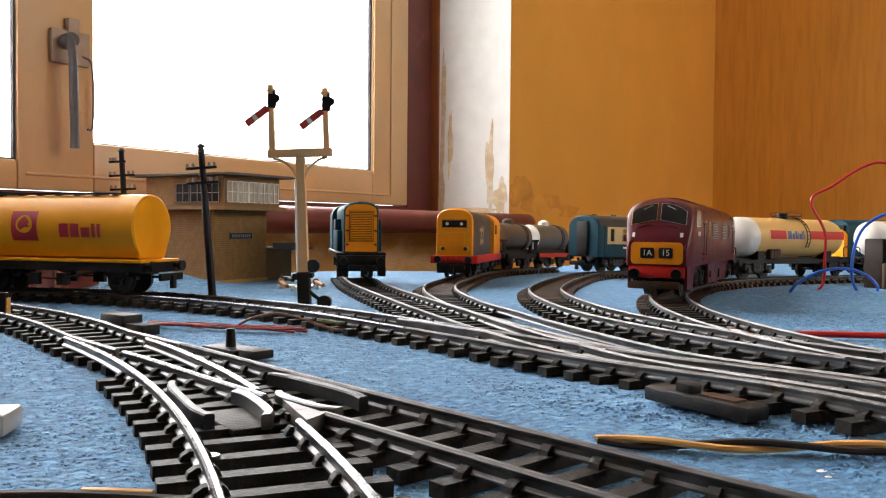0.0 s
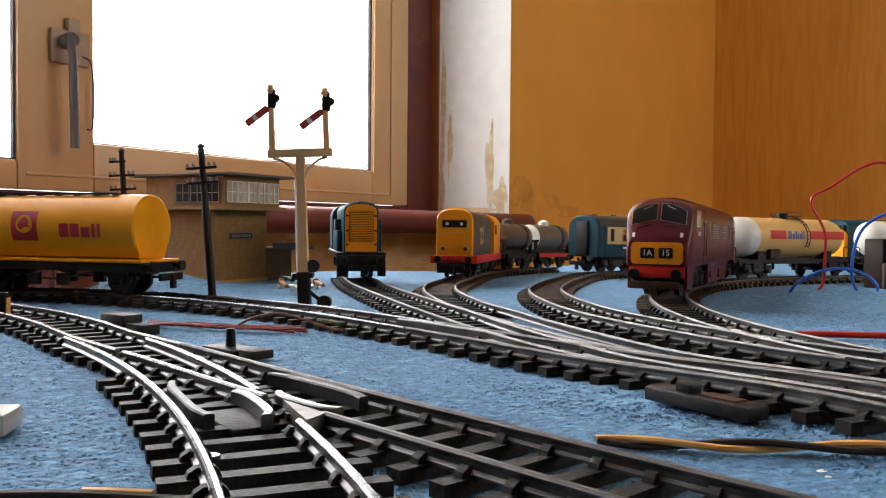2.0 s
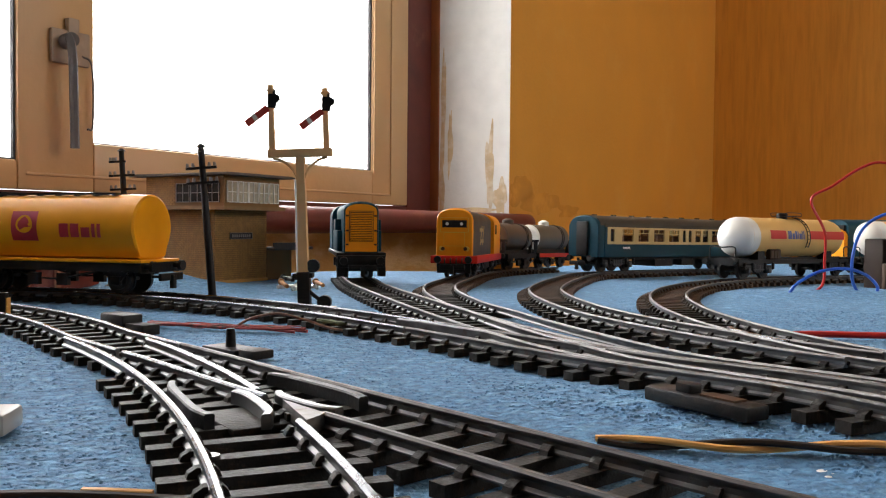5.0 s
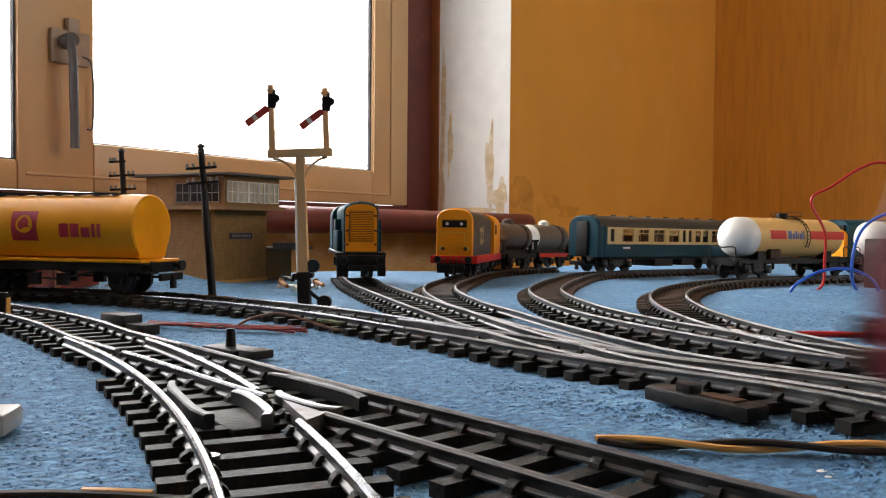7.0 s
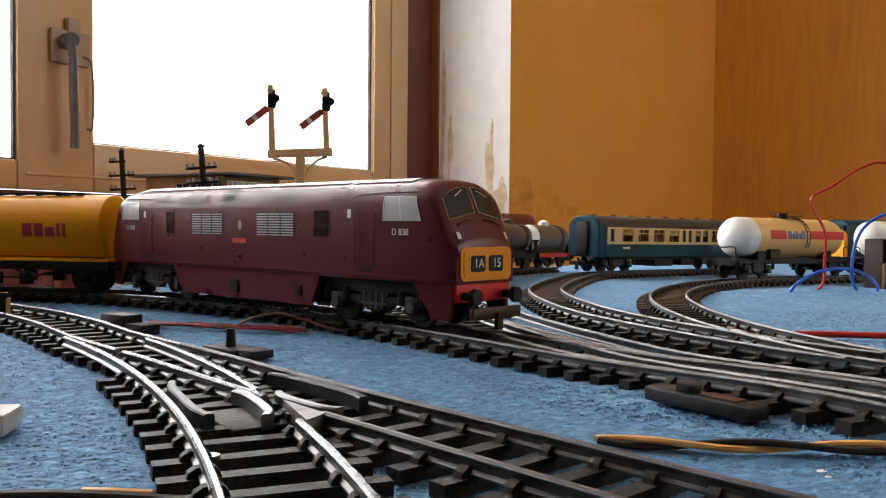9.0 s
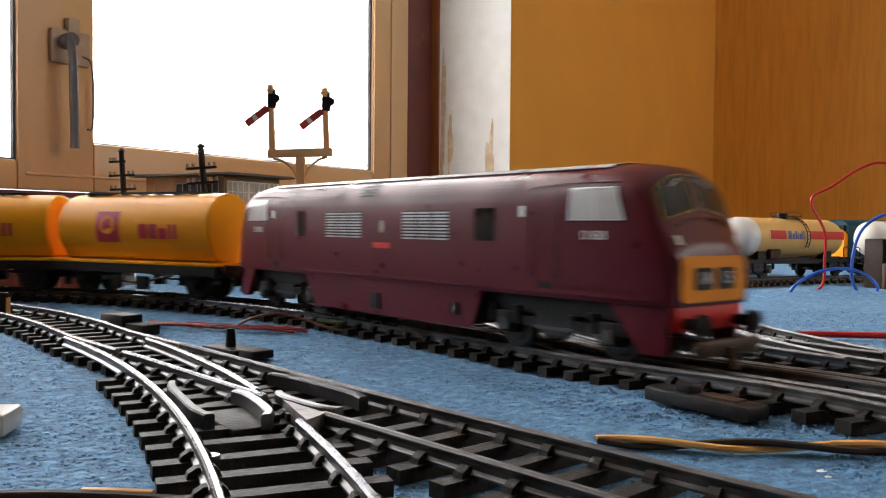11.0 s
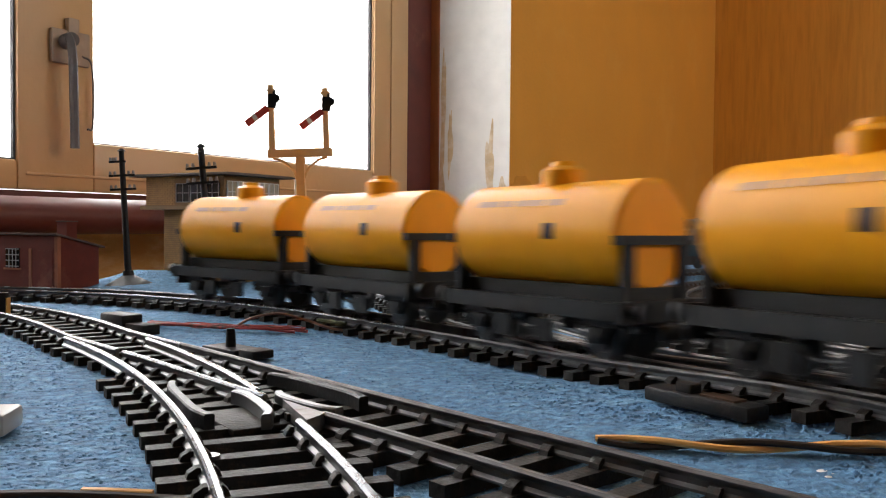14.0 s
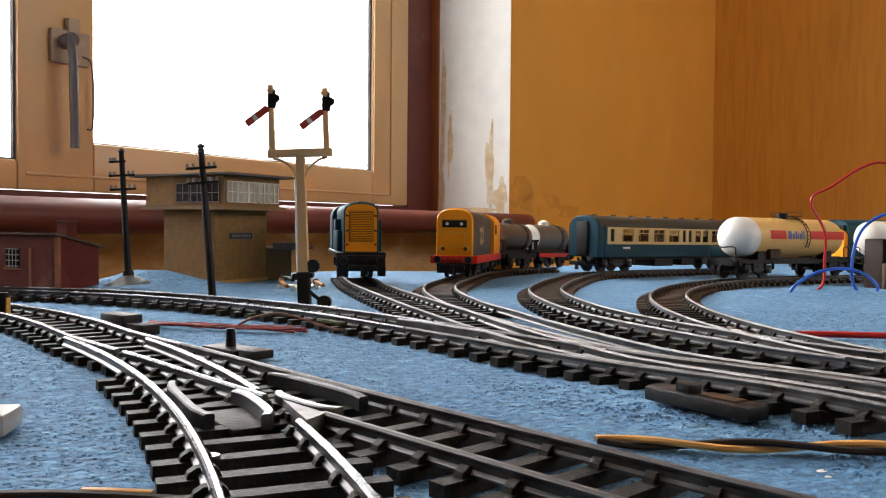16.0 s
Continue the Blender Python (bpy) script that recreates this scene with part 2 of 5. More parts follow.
def patch(bm, fn, u0, u1, v0, v1, nu=6, nv=6, thick=None):
    """A sheet over fn(u, v), a point on a curved skin."""
    g = [[bm.verts.new(fn(u0 + (u1 - u0) * i / nu, v0 + (v1 - v0) * j / nv)) for j in range(nv + 1)] for i in range(nu + 1)]
    for i in range(nu):
        for j in range(nv):
            bm.faces.new((g[i][j], g[i + 1][j], g[i + 1][j + 1], g[i][j + 1]))
    return bm


def tube(bm, pts, r, seg=8, n=10):
    """A wire through points."""
    p = spline([tuple(q) for q in pts], n)
    rings = []
    up = Vector((0, 0, 1))
    for i, q in enumerate(p):
        t = Vector(p[min(i + 1, len(p) - 1)]) - Vector(p[max(i - 1, 0)])
        t.normalize()
        a = t.cross(up)
        if a.length < 1e-4:
            a = t.cross(Vector((0, 1, 0)))
        a.normalize()
        up = a.cross(t).normalized()
        rings.append([Vector(q) + a * r * math.cos(k * math.tau / seg) + up * r * math.sin(k * math.tau / seg) for k in range(seg)])
    return loft(bm, rings)


def lettering(name, text, size, material, parent, m, depth=0.00008):
    cu = bpy.data.curves.new(name, "FONT")
    cu.body, cu.size, cu.align_x, cu.align_y, cu.extrude = text, size, "CENTER", "CENTER", depth
    tmp = bpy.data.objects.new(name, cu)
    scene.collection.objects.link(tmp)
    bpy.context.view_layer.update()
    me = bpy.data.meshes.new_from_object(tmp.evaluated_get(bpy.context.evaluated_depsgraph_get()))
    bpy.data.objects.remove(tmp)
    me.materials.clear()
    me.materials.append(material)
    ob = new(name, me)
    ob.parent, ob.matrix_basis = parent, m
    return ob


# ---------------------------------------------------------------- track plan
def spline(pts, n=40):
    p = np.array(pts, float)
    p = np.vstack([2 * p[0] - p[1], p, 2 * p[-1] - p[-2]])
    out = []
    for i in range(1, len(p) - 2):
        a, b, c, d = p[i - 1:i + 3]
        for k in range(n):
            t = k / n
            out.append(.5 * ((2 * b) + (-a + c) * t + (2 * a - 5 * b + 4 * c - d) * t * t + (-a + 3 * b - 3 * c + d) * t ** 3))
    out.append(p[-2])
    return np.array(out)


def arc(x, y, head, r, total, n=40):
    """A curve to the left of radius r (negative: to the right) from a heading in degrees."""
    h0, out = radians(head), []
    for i in range(n + 1):
        h = h0 + total * i / n / r
        out.append((x + r * (math.sin(h) - math.sin(h0)), y - r * (math.cos(h) - math.cos(h0))))
    return out


class Path:
    def __init__(self, pts):
        self.p = np.array(pts)
        self.l = np.r_[0, np.cumsum(np.hypot(*np.diff(self.p, axis=0).T))]

    def at(self, d):
        return np.array([np.interp(d, self.l, self.p[:, 0]), np.interp(d, self.l, self.p[:, 1])])

    def near(self, x, y):
        return self.l[np.argmin(np.hypot(self.p[:, 0] - x, self.p[:, 1] - y))]

    def heading(self, d):
        a, b = self.at(d - 0.002), self.at(d + 0.002)
        return math.atan2(b[1] - a[1], b[0] - a[0])


def sag(x, y):
    """The baseboard dips a few millimetres towards the far corner and rises a little where the sidings meet."""
    k = min(max((x + 0.12) / 0.14, 0), 1)
    def ease(v):
        v = min(max(v, 0), 1)
        return v * v * (3 - 2 * v)
    dip = -0.017 * ease(k) * 0.5 * ((y - 0.38) + math.sqrt((y - 0.38) ** 2 + 0.0036))
    d = (x - 0.063) * 0.786 + (y - 0.191) * 0.618
    return dip + 0.0032 * ease((0.228 - y) / 0.085) * ease((d + 0.055) / 0.03)


RAIL = 0.005        # rail top above the felt
left_arc = arc(-.222, .4175, 174, .371, .9)[::-1]
mid = [(-.222, .4175), (-.185, .4115), (-.155, .402), (-.126, .388), (-.096, .369), (-.066, .345), (-.038, .318), (-.0065, .2795), (.0235, .241), (.0470, .2080), (.0640, .1810), (.0760, .1580), (.0870, .1350)]
out_line = [(.0870 + .44 * k, .1350 - .898 * k) for k in (.1, .2, .3, .4)]
out_arc = arc(.0870 + .44 * .5, .1350 - .898 * .5, -63.9, .75, 1.6, 16)
MAIN = Path(spline(left_arc[:-1][::4] + mid + out_line + out_arc))
S0 = MAIN.near(-.038, .318)
BRANCH_W = Path(spline([(.295, -.290), (.262, -.180), (.226, -.060), (.195, .045), (.163, .122), (.137, .172), (.115, .213), (.1045, .249), (.0990, .284), (.0975, .319), (.0995, .357), (.1085, .411), (.1260, .470)]
                       + arc(.1485, .520, 65, -.347, .60, 12)))
BRANCH_B = Path(spline([(.113, .213), (.097, .238), (.083, .267), (.070, .300), (.0605, .333), (.055, .372), (.0535, .430), (.0600, .494), (.085, .600), (.124, .715), (.191, .785), (.280, .852), (.385, .900)]))
BRANCH_A = Path(spline([(.0800, .1500), (.0665, .1780), (.0400, .2245), (.021, .269), (.008, .307), (-.006, .352), (-.0225, .412), (-.0365, .466), (-.0475, .512), (-.0635, .60), (-.075, .67)]))
BRANCH_A2 = Path(spline([(.0900, .1440), (.0720, .1800), (.0545, .2180), (.0395, .258), (.0295, .290), (.019, .330), (.009, .369), (.000, .434), (-.001, .501), (.0095, .585), (.0235, .68), (.040, .74), (.062, .790), (.103, .860), (.165, .93)]))
FRONT = Path(spline([(-.46, .44), (-.30, .405), (-.23, .368), (-.164, .322), (-.128, .287), (-.097, .2475), (-.0640, .2105), (-.0312, .1722), (.0150, .1213), (.081, .0487), (.20, -.085), (.36, -.26)]))
CURVE = Path(arc(-.0997, .2475, -50.4, -.478, .31, 80))


# ---------------------------------------------------------------- room
def build_room():
    def wall_piece(name, s0, s1, y0, y1, z0, z1, m, label, cat="wall"):
        return solid(name, B(s0, s1, y0, y1, z0, z1), m, label, cat, ROOM, kind="structure", smooth=False)
    lo, hi = -0.80, 1.60
    wall_piece("wall_north_below_window", -2.2, 0.753, 0.0, 0.2, lo, 0.034, low_wall_m, "worn tan plaster wall under the window board, lightened in colour for its light")
    wall_piece("wall_north_above_window", -2.2, 0.753, 0.0, 0.2, 1.09, hi, wall_m, "ochre painted wall over the window")
    wall_piece("wall_north_west_part", -2.2, -0.78, 0.0, 0.2, 0.034, 1.09, wall_m, "ochre painted wall beside the window")
    wall_piece("wall_north_east_part", 0.756, 2.15, -0.152, 0.03, lo, hi, wall_m, "ochre painted plaster wall, flaking near its foot")
    wall_piece("wall_east", 2.15, 2.25, -3.2, -0.152, lo, hi, panel_m, "ochre wood-grain panelling beside the corner")
    for name, a, b, c, d in (("wall_south_west_part", -2.2, -0.20, lo, hi), ("wall_south_east_part", 1.95, 2.15, lo, hi), ("wall_south_below_window", -0.20, 1.95, lo, 0.43), ("wall_south_above_window", -0.20, 1.95, 1.25, hi)):
        wall_piece(name, a, b, -3.3, -3.2, c, d, room_m, "cream painted wall behind the layout")
    wall_piece("wall_west", -2.3, -2.2, -3.2, 0.2, lo, hi, room_m, "cream painted side wall")
    wall_piece("floor", -2.3, 2.25, -3.3, 0.2, lo - 0.1, lo, floor_m, "brown carpeted floor", "floor")
    wall_piece("ceiling", -2.3, 2.25, -3.3, 0.2, hi, hi + 0.1, ceil_m, "white painted ceiling", "ceiling")
    # white reveal with bare patches
    bm = loft(bmesh.new(), [[(.7263, .0, z), (.7263, -.018, z), (.7545, -.1515, z), (.7558, -.1515, z), (.7558, .0, z)] for z in (.055, 1.09)])
    solid("window_reveal", bm, white_plaster_m, "white plaster window reveal, splayed, with flaking patches", "reveal", ROOM, kind="structure", smooth=False)
    rng = random.Random(5)

    def blotch(u, v, w, h, rough=.5):
        """A ragged outline round (u, v)."""
        ph = [rng.uniform(0, math.tau) for _ in range(7)]
        out = []
        for k in range(64):
            a = math.tau * k / 64
            f = 1 + rough * sum(math.sin((q + 2) * a + ph[q]) / (q + 2.5) for q in range(7))
            out.append((u + w * .5 * f * math.cos(a), v + h * .5 * f * math.sin(a)))
        return out
    for y, z, w, h in ((-.026, .245, .009, .21), (-.040, .190, .009, .10), (-.116, .140, .013, .15), (-.136, .088, .022, .06), (-.080, .064, .11, .012), (-.024, .10, .010, .09)):
        bm = loft(bmesh.new(), [[(.7263 + .2112 * (-.018 - max(min(p, -.0185), -.150)) - d, max(min(p, -.0185), -.150), max(q, .0605)) for p, q in blotch(y, z, w, h)] for d in (.0008, -.0004)])
        solid("plaster_patch", bm, bare_m, "bare tan patch of flaked plaster on the reveal", "patch", ROOM, kind="structure", smooth=False)
    for u, z, w, h in ((.802, .105, .080, .055), (.885, .082, .15, .040), (1.02, .070, .10, .022)):
        bm = loft(bmesh.new(), [[(max(p, .757), y, q) for p, q in blotch(u, z, w, h)] for y in (-.1526, -.1515)])
        solid("plaster_patch", bm, flake_m, "brown stained patch of worn plaster low on the wall", "patch", ROOM, kind="structure", smooth=False)
    # window board: thick, with a rounded nose and end
    bm = bmesh.new()
    prof = [(0.0, .026), (0.0, .060), (-.165, .060)] + [(-.165 - .026 * math.sin(a), .043 + .017 * math.cos(a)) for a in [k * math.pi / 10 for k in range(1, 10)]] + [(-.165, .026)]
    rings = [[(s, y, z) for y, z in prof] for s in (-2.2, -1.2, -.5, 0, .4, .752)]
    loft(bm, rings)
    rings = []
    for i in range(9):
        s, f = .752 + .080 * math.sin(i * math.pi / 16), max(math.cos(i * math.pi / 16), .15)
        rings.append([(s, -.1525 + (.1525 + y) * f if y < -.1525 else -.1525, z) for y, z in prof])
    loft(bm, rings)
    solid("window_board", bm, maroon_m, "maroon gloss painted window board with a rounded nose", "window sill", ROOM, kind="structure")
    # window: outer frame, sashes and panes
    win = thing("window_1", "cream casement window in a maroon frame, white sky beyond", "window", ROOM, kind="structure")
    bm = bmesh.new()
    for a in ((0.645, 0.722, -.003, .03, .0605, 1.09), (-.78, 0.645, -.003, .03, .0605, .0715), (-.78, .645, -.003, .08, 1.04, 1.09)):
        box(bm, *a, bevel=.003)
    part("window_frame", bm, maroon_m, win, "maroon outer window frame")
    part("frame_bead", B(.7222, .7262, -.019, .03, .0605, 1.09, bevel=.001), wood_edge_m, win, "orange-brown wooden bead")
    bm = bmesh.new()
    for a in ((-.0934, 0.0, -.004, .0095, .0725, 1.03), (.539, .644, -.004, .0095, .0725, 1.03), (0.0, .539, -.004, .0095, .0725, .1290), (0, .539, -.004, .0095, .98, 1.03)):
        box(bm, *a, bevel=.0025)
    for a in ((.5890, .5930, -.0068, -.0035, .0880, 1.02), (-.0850, .5890, -.0068, -.0035, .0880, .0915), (.5400, .5440, -.0068, -.0035, .1240, .98)):
        box(bm, *a, bevel=.0015)
    sash = part("sash_frame", bm, sash_m, win, "cream painted casement sash")
    bm = bmesh.new()
    for a in ((-.52, -.45, -.004, .0095, .0725, 1.03), (-.45, -.0940, -.004, .0095, .0725, .1040), (-.45, -.0940, -.004, .0095, .98, 1.03)):
        box(bm, *a, bevel=.0025)
    part("side_sash_frame", bm, sash_m, win, "cream painted side sash")
    # unseen end sash, added round the fill lamp's pane
    bm = bmesh.new()
    for a in ((-.78, -.71, -.004, .0095, .0725, 1.03), (-.53, -.521, -.004, .0095, .0725, 1.03), (-.71, -.53, -.004, .0095, .0725, .1040), (-.71, -.53, -.004, .0095, .98, 1.03)):
        box(bm, *a, bevel=.0025)
    part("added_end_sash_frame", bm, sash_m, win, "cream painted end sash, added out of view")
    bm = bmesh.new()
    # the last thin strip draws the pane's inner reflection as a dark line
    for a in ((.5358, .5388, .000, .005, .13, .98), (.001, .5358, .001, .005, .1292, .1305), (-.0964, -.0942, .000, .005, .1042, .98), (-.45, -.0964, .001, .005, .1042, .1058), (.5265, .5275, .0062, .0068, .131, .98)):
        box(bm, *a)
    part("gasket", bm, dark_gap_m, sash, "black glazing gasket and a dark line for the pane's inner reflection")
    # the third pane belongs to the added end sash
    for name, a in (("pane", (.0, .5388, .006, .009, .129, .98)), ("pane", (-.45, -.0942, .006, .009, .104, .98)), ("pane", (-.71, -.53, .006, .009, .104, .98))):
        p = part(name, B(*a), glass_mat("window_glass", (1, 1, 1)), win, "clear glass pane", smooth=False)
        p.visible_shadow = False
    # handle: plate, boss, lever
    bm = bmesh.new()
    box(bm, -.0575, -.0095, -.0105, -.004, .214, .252, bevel=.002)
    box(bm, -.0385, -.0245, -.013, -.004, .240, .266, bevel=.002)
    hp = part("handle_plate", bm, plate_m, win, "grey metal handle plate")
    bm = bmesh.new()
    cyl(bm, (-.040, -.004, .238), (-.046, -.030, .238), .0085, .0080)
    tube(bm, [(-.0500, -.027, .243), (-.0470, -.029, .234), (-.0452, -.030, .213), (-.0442, -.030, .17), (-.0430, -.030, .119)], .0048)
    part("handle_lever", bm, handle_m, hp, "grey metal lever handle")
    part("handle_stay", tube(bmesh.new(), [(-.020, -.010, .226), (-.0085, -.012, .215), (-.0075, -.012, .15), (-.016, -.014, .143)], .0012), handle_m, hp, "thin bright wire stay")
    solid("backdrop", B(-6, 6, 2.6, 2.62, -3, 5), sky_m, "plain white overcast sky outside the window", "sky", ROOM, kind="structure", smooth=False)


# ---------------------------------------------------------------- baseboard and track
def build_board():
    """One felt-covered board; its far edge runs parallel to the window wall."""
    bm = bmesh.new()
    e0 = Vector((-.10, .712, 0))
    cols, rows = 150, 150
    grid = []
    for i in range(cols + 1):
        line = []
        for j in range(rows + 1):
            a = -0.75 + 2.3 * (i / cols)
            f = j / rows
            b = 1.5 * f ** 1.5
            p = e0 + U * a + N * b
            hill = .0105 * math.exp(-((p.x + .176) / .030) ** 2 - ((p.y - .515) / .022) ** 2)
            mound = .006 * math.exp(-((p.x - .235) / .05) ** 2 - ((p.y - .51) / .03) ** 2)
            z = sag(p.x, p.y) + hill + mound + .0005 * noise.noise((p.x * 30, p.y * 30, 0)) - .020 * max(0, 1 - b / .012) ** 2
            line.append(bm.verts.new((p.x, p.y, z - .0004)))
        grid.append(line)
    for i in range(cols):
        for j in range(rows):
            bm.faces.new((grid[i][j], grid[i + 1][j], grid[i + 1][j + 1], grid[i][j + 1]))
    solid("ground", bm, felt_m, "rough blue felt covering the baseboard", "baseboard", kind="structure")
    M4 = Matrix(((U.x, N.x, 0, e0.x), (U.y, N.y, 0, e0.y), (0, 0, 1, 0), (0, 0, 0, 1)))
    solid("baseboard", B(-.75, 1.55, .012, 1.5, -.050, -.028), board_m, "plywood baseboard under the felt", "board", M4, kind="structure", smooth=False)
    rng = random.Random(9)
    bm = bmesh.new()
    for x0, x1, y0, y1 in ((-.75, 1.55, .05, .09), (-.75, 1.55, 1.40, 1.44)):
        box(bm, x0, x1, y0, y1, -.12, -.0502)
    for x in (-.7, 1.45):
        for y in (.05, 1.40):
            box(bm, x, x + .04, y, y + .04, -.80, -.1202)
    solid("trestle", bm, board_m, "plain timber frame and legs under the baseboard", "frame", M4, kind="structure", smooth=False)
    # loose fibres standing up from the felt, thickest near the front
    verts, faces = [], []
    for k in range(6000):
        x, y = rng.uniform(-.17, .20), .06 + .40 * rng.random() ** 1.6
        a, d, lift = rng.uniform(0, math.tau), rng.uniform(.00015, .00045), rng.uniform(.0001, .0004)
        v = Vector((x, y, sag(x, y) - .0002))
        w = Vector((math.cos(a), math.sin(a), 0))
        side = Vector((-w.y, w.x, 0)) * .00005
        n0 = len(verts)
        for q in (v, v + w * d * .7 + Vector((0, 0, lift + .0002)), v + w * d * 1.6 + Vector((0, 0, lift * .6))):
            verts += [q + side, q - side]
        faces += [(n0, n0 + 1, n0 + 3, n0 + 2), (n0 + 2, n0 + 3, n0 + 5, n0 + 4)]
    for k in range(34000):
        x, y = rng.uniform(-.17, .20), .06 + .34 * rng.random() ** 1.6
        z = sag(x, y) - .0006 + .0005 * noise.noise((x * 30, y * 30, 0))
        d, lift = rng.uniform(.00025, .00060), rng.uniform(-.0001, .00012)
        n0, turn = len(verts), rng.uniform(0, math.tau)
        for h, f in ((0, 1), (.7, .72)):
            verts += [(x + d * f * math.cos(turn + q * math.tau / 5), y + d * f * math.sin(turn + q * math.tau / 5), z + h * (lift + .0004)) for q in range(5)]
        verts.append((x, y, z + lift + .0004))
        for q in range(5):
            p = (q + 1) % 5
            faces += [(n0 + q, n0 + p, n0 + 5 + p, n0 + 5 + q), (n0 + 5 + q, n0 + 5 + p, n0 + 10)]
    me = bpy.data.meshes.new("felt_fibres")
    me.from_pydata(verts, [], faces)
    me.materials.append(felt_m)
    me.polygons.foreach_set("use_smooth", [True] * len(me.polygons))
    tagged(new("felt_fibres", me), "loose blue fibres and tufts of the felt", "felt", kind="stuff")


def sleeper_mesh(m):
    bm = bmesh.new()
    box(bm, -.0016, .0016, -.0152, .0152, 0, .0022)
    for sgn in (-1, 1):
        for k in (-1, 1):
            y0, y1 = sgn * .0087 + k * .00065, sgn * .0087 + k * (.0027 if k == sgn else .0022)
            loft(bm, [[(x, y0, .0021), (x, y1, .0021), (x, y1 - k * .0003, .0030), (x, y0 + k * .0006, .0037), (x, y0, .0037)] for x in (-.0009, .0009)])
    return mesh_of("sleeper", bm, m)


SLEEPER, RUSTY = sleeper_mesh(sleeper_m), sleeper_mesh(rust_sleeper_m)


def rail_bm(path, s0, s1, off, step=.006):
    """A bullhead rail: foot, web and rounded head."""
    prof = [(-.0011, .0022), (.0011, .0022), (.0011, .0026), (.0004, .0030), (.0004, .0038), (.00064, .0041), (.00066, .0046), (.00034, .0050), (-.00034, .0050), (-.00066, .0046), (-.00064, .0041), (-.0004, .0038), (-.0004, .0030), (-.0011, .0026)]
    n = max(int((s1 - s0) / step), 2)
    bm = bmesh.new()
    rings = []
    for i in range(n + 1):
        s = s0 + (s1 - s0) * i / n
        p, h = path.at(s), path.heading(min(max(s, .003), path.l[-1] - .003))
        o = off(s) if callable(off) else off
        z = sag(*p)
        rings.append([(p[0] - math.sin(h) * (o + y), p[1] + math.cos(h) * (o + y), z + zz) for y, zz in prof])
    loft(bm, rings)
    return bm


def put_rail(track, path, s0, s1, off, top=None):
    bm = rail_bm(path, s0, s1, off)
    bm.verts.index_update()
    nv = 14
    bm.faces.ensure_lookup_table()
    for f in bm.faces:
        ks = {v.index % nv for v in f.verts}
        f.material_index = 0 if ks <= {6, 7, 8, 9} else 1
    return part("rail", bm, [top or rail_m, railside_m], track, "bright-topped steel rail")


def lay_track(path, s0, s1, label, rails=None, pitch=.0095, skip=(), sleepers=True, name="track", rusty=None, top=None, drop=.00012):
    track = thing(name, label, "railway track", group="tracks on the baseboard")
    for o, a, b, *m in (rails or [(.0087, s0, s1), (-.0087, s0, s1)]):
        put_rail(track, path, a, b, o, m[0] if m else top)
    if sleepers:
        rng = random.Random(int(s1 * 1000))
        n = int((s1 - s0) / pitch)
        for i in range(n):
            s = s0 + (i + .5) * pitch
            if any(a <= s <= b for a, b in skip):
                continue
            p, h = path.at(s), path.heading(min(max(s, .003), path.l[-1] - .003))
            ob = new("sleeper", RUSTY if rusty is not None and p[1] > rusty else SLEEPER)
            ob.parent = track
            ob.matrix_basis = pose(p[0], p[1], sag(*p) - drop, 0, 0, math.degrees(h) + rng.uniform(-1.2, 1.2))
    return track


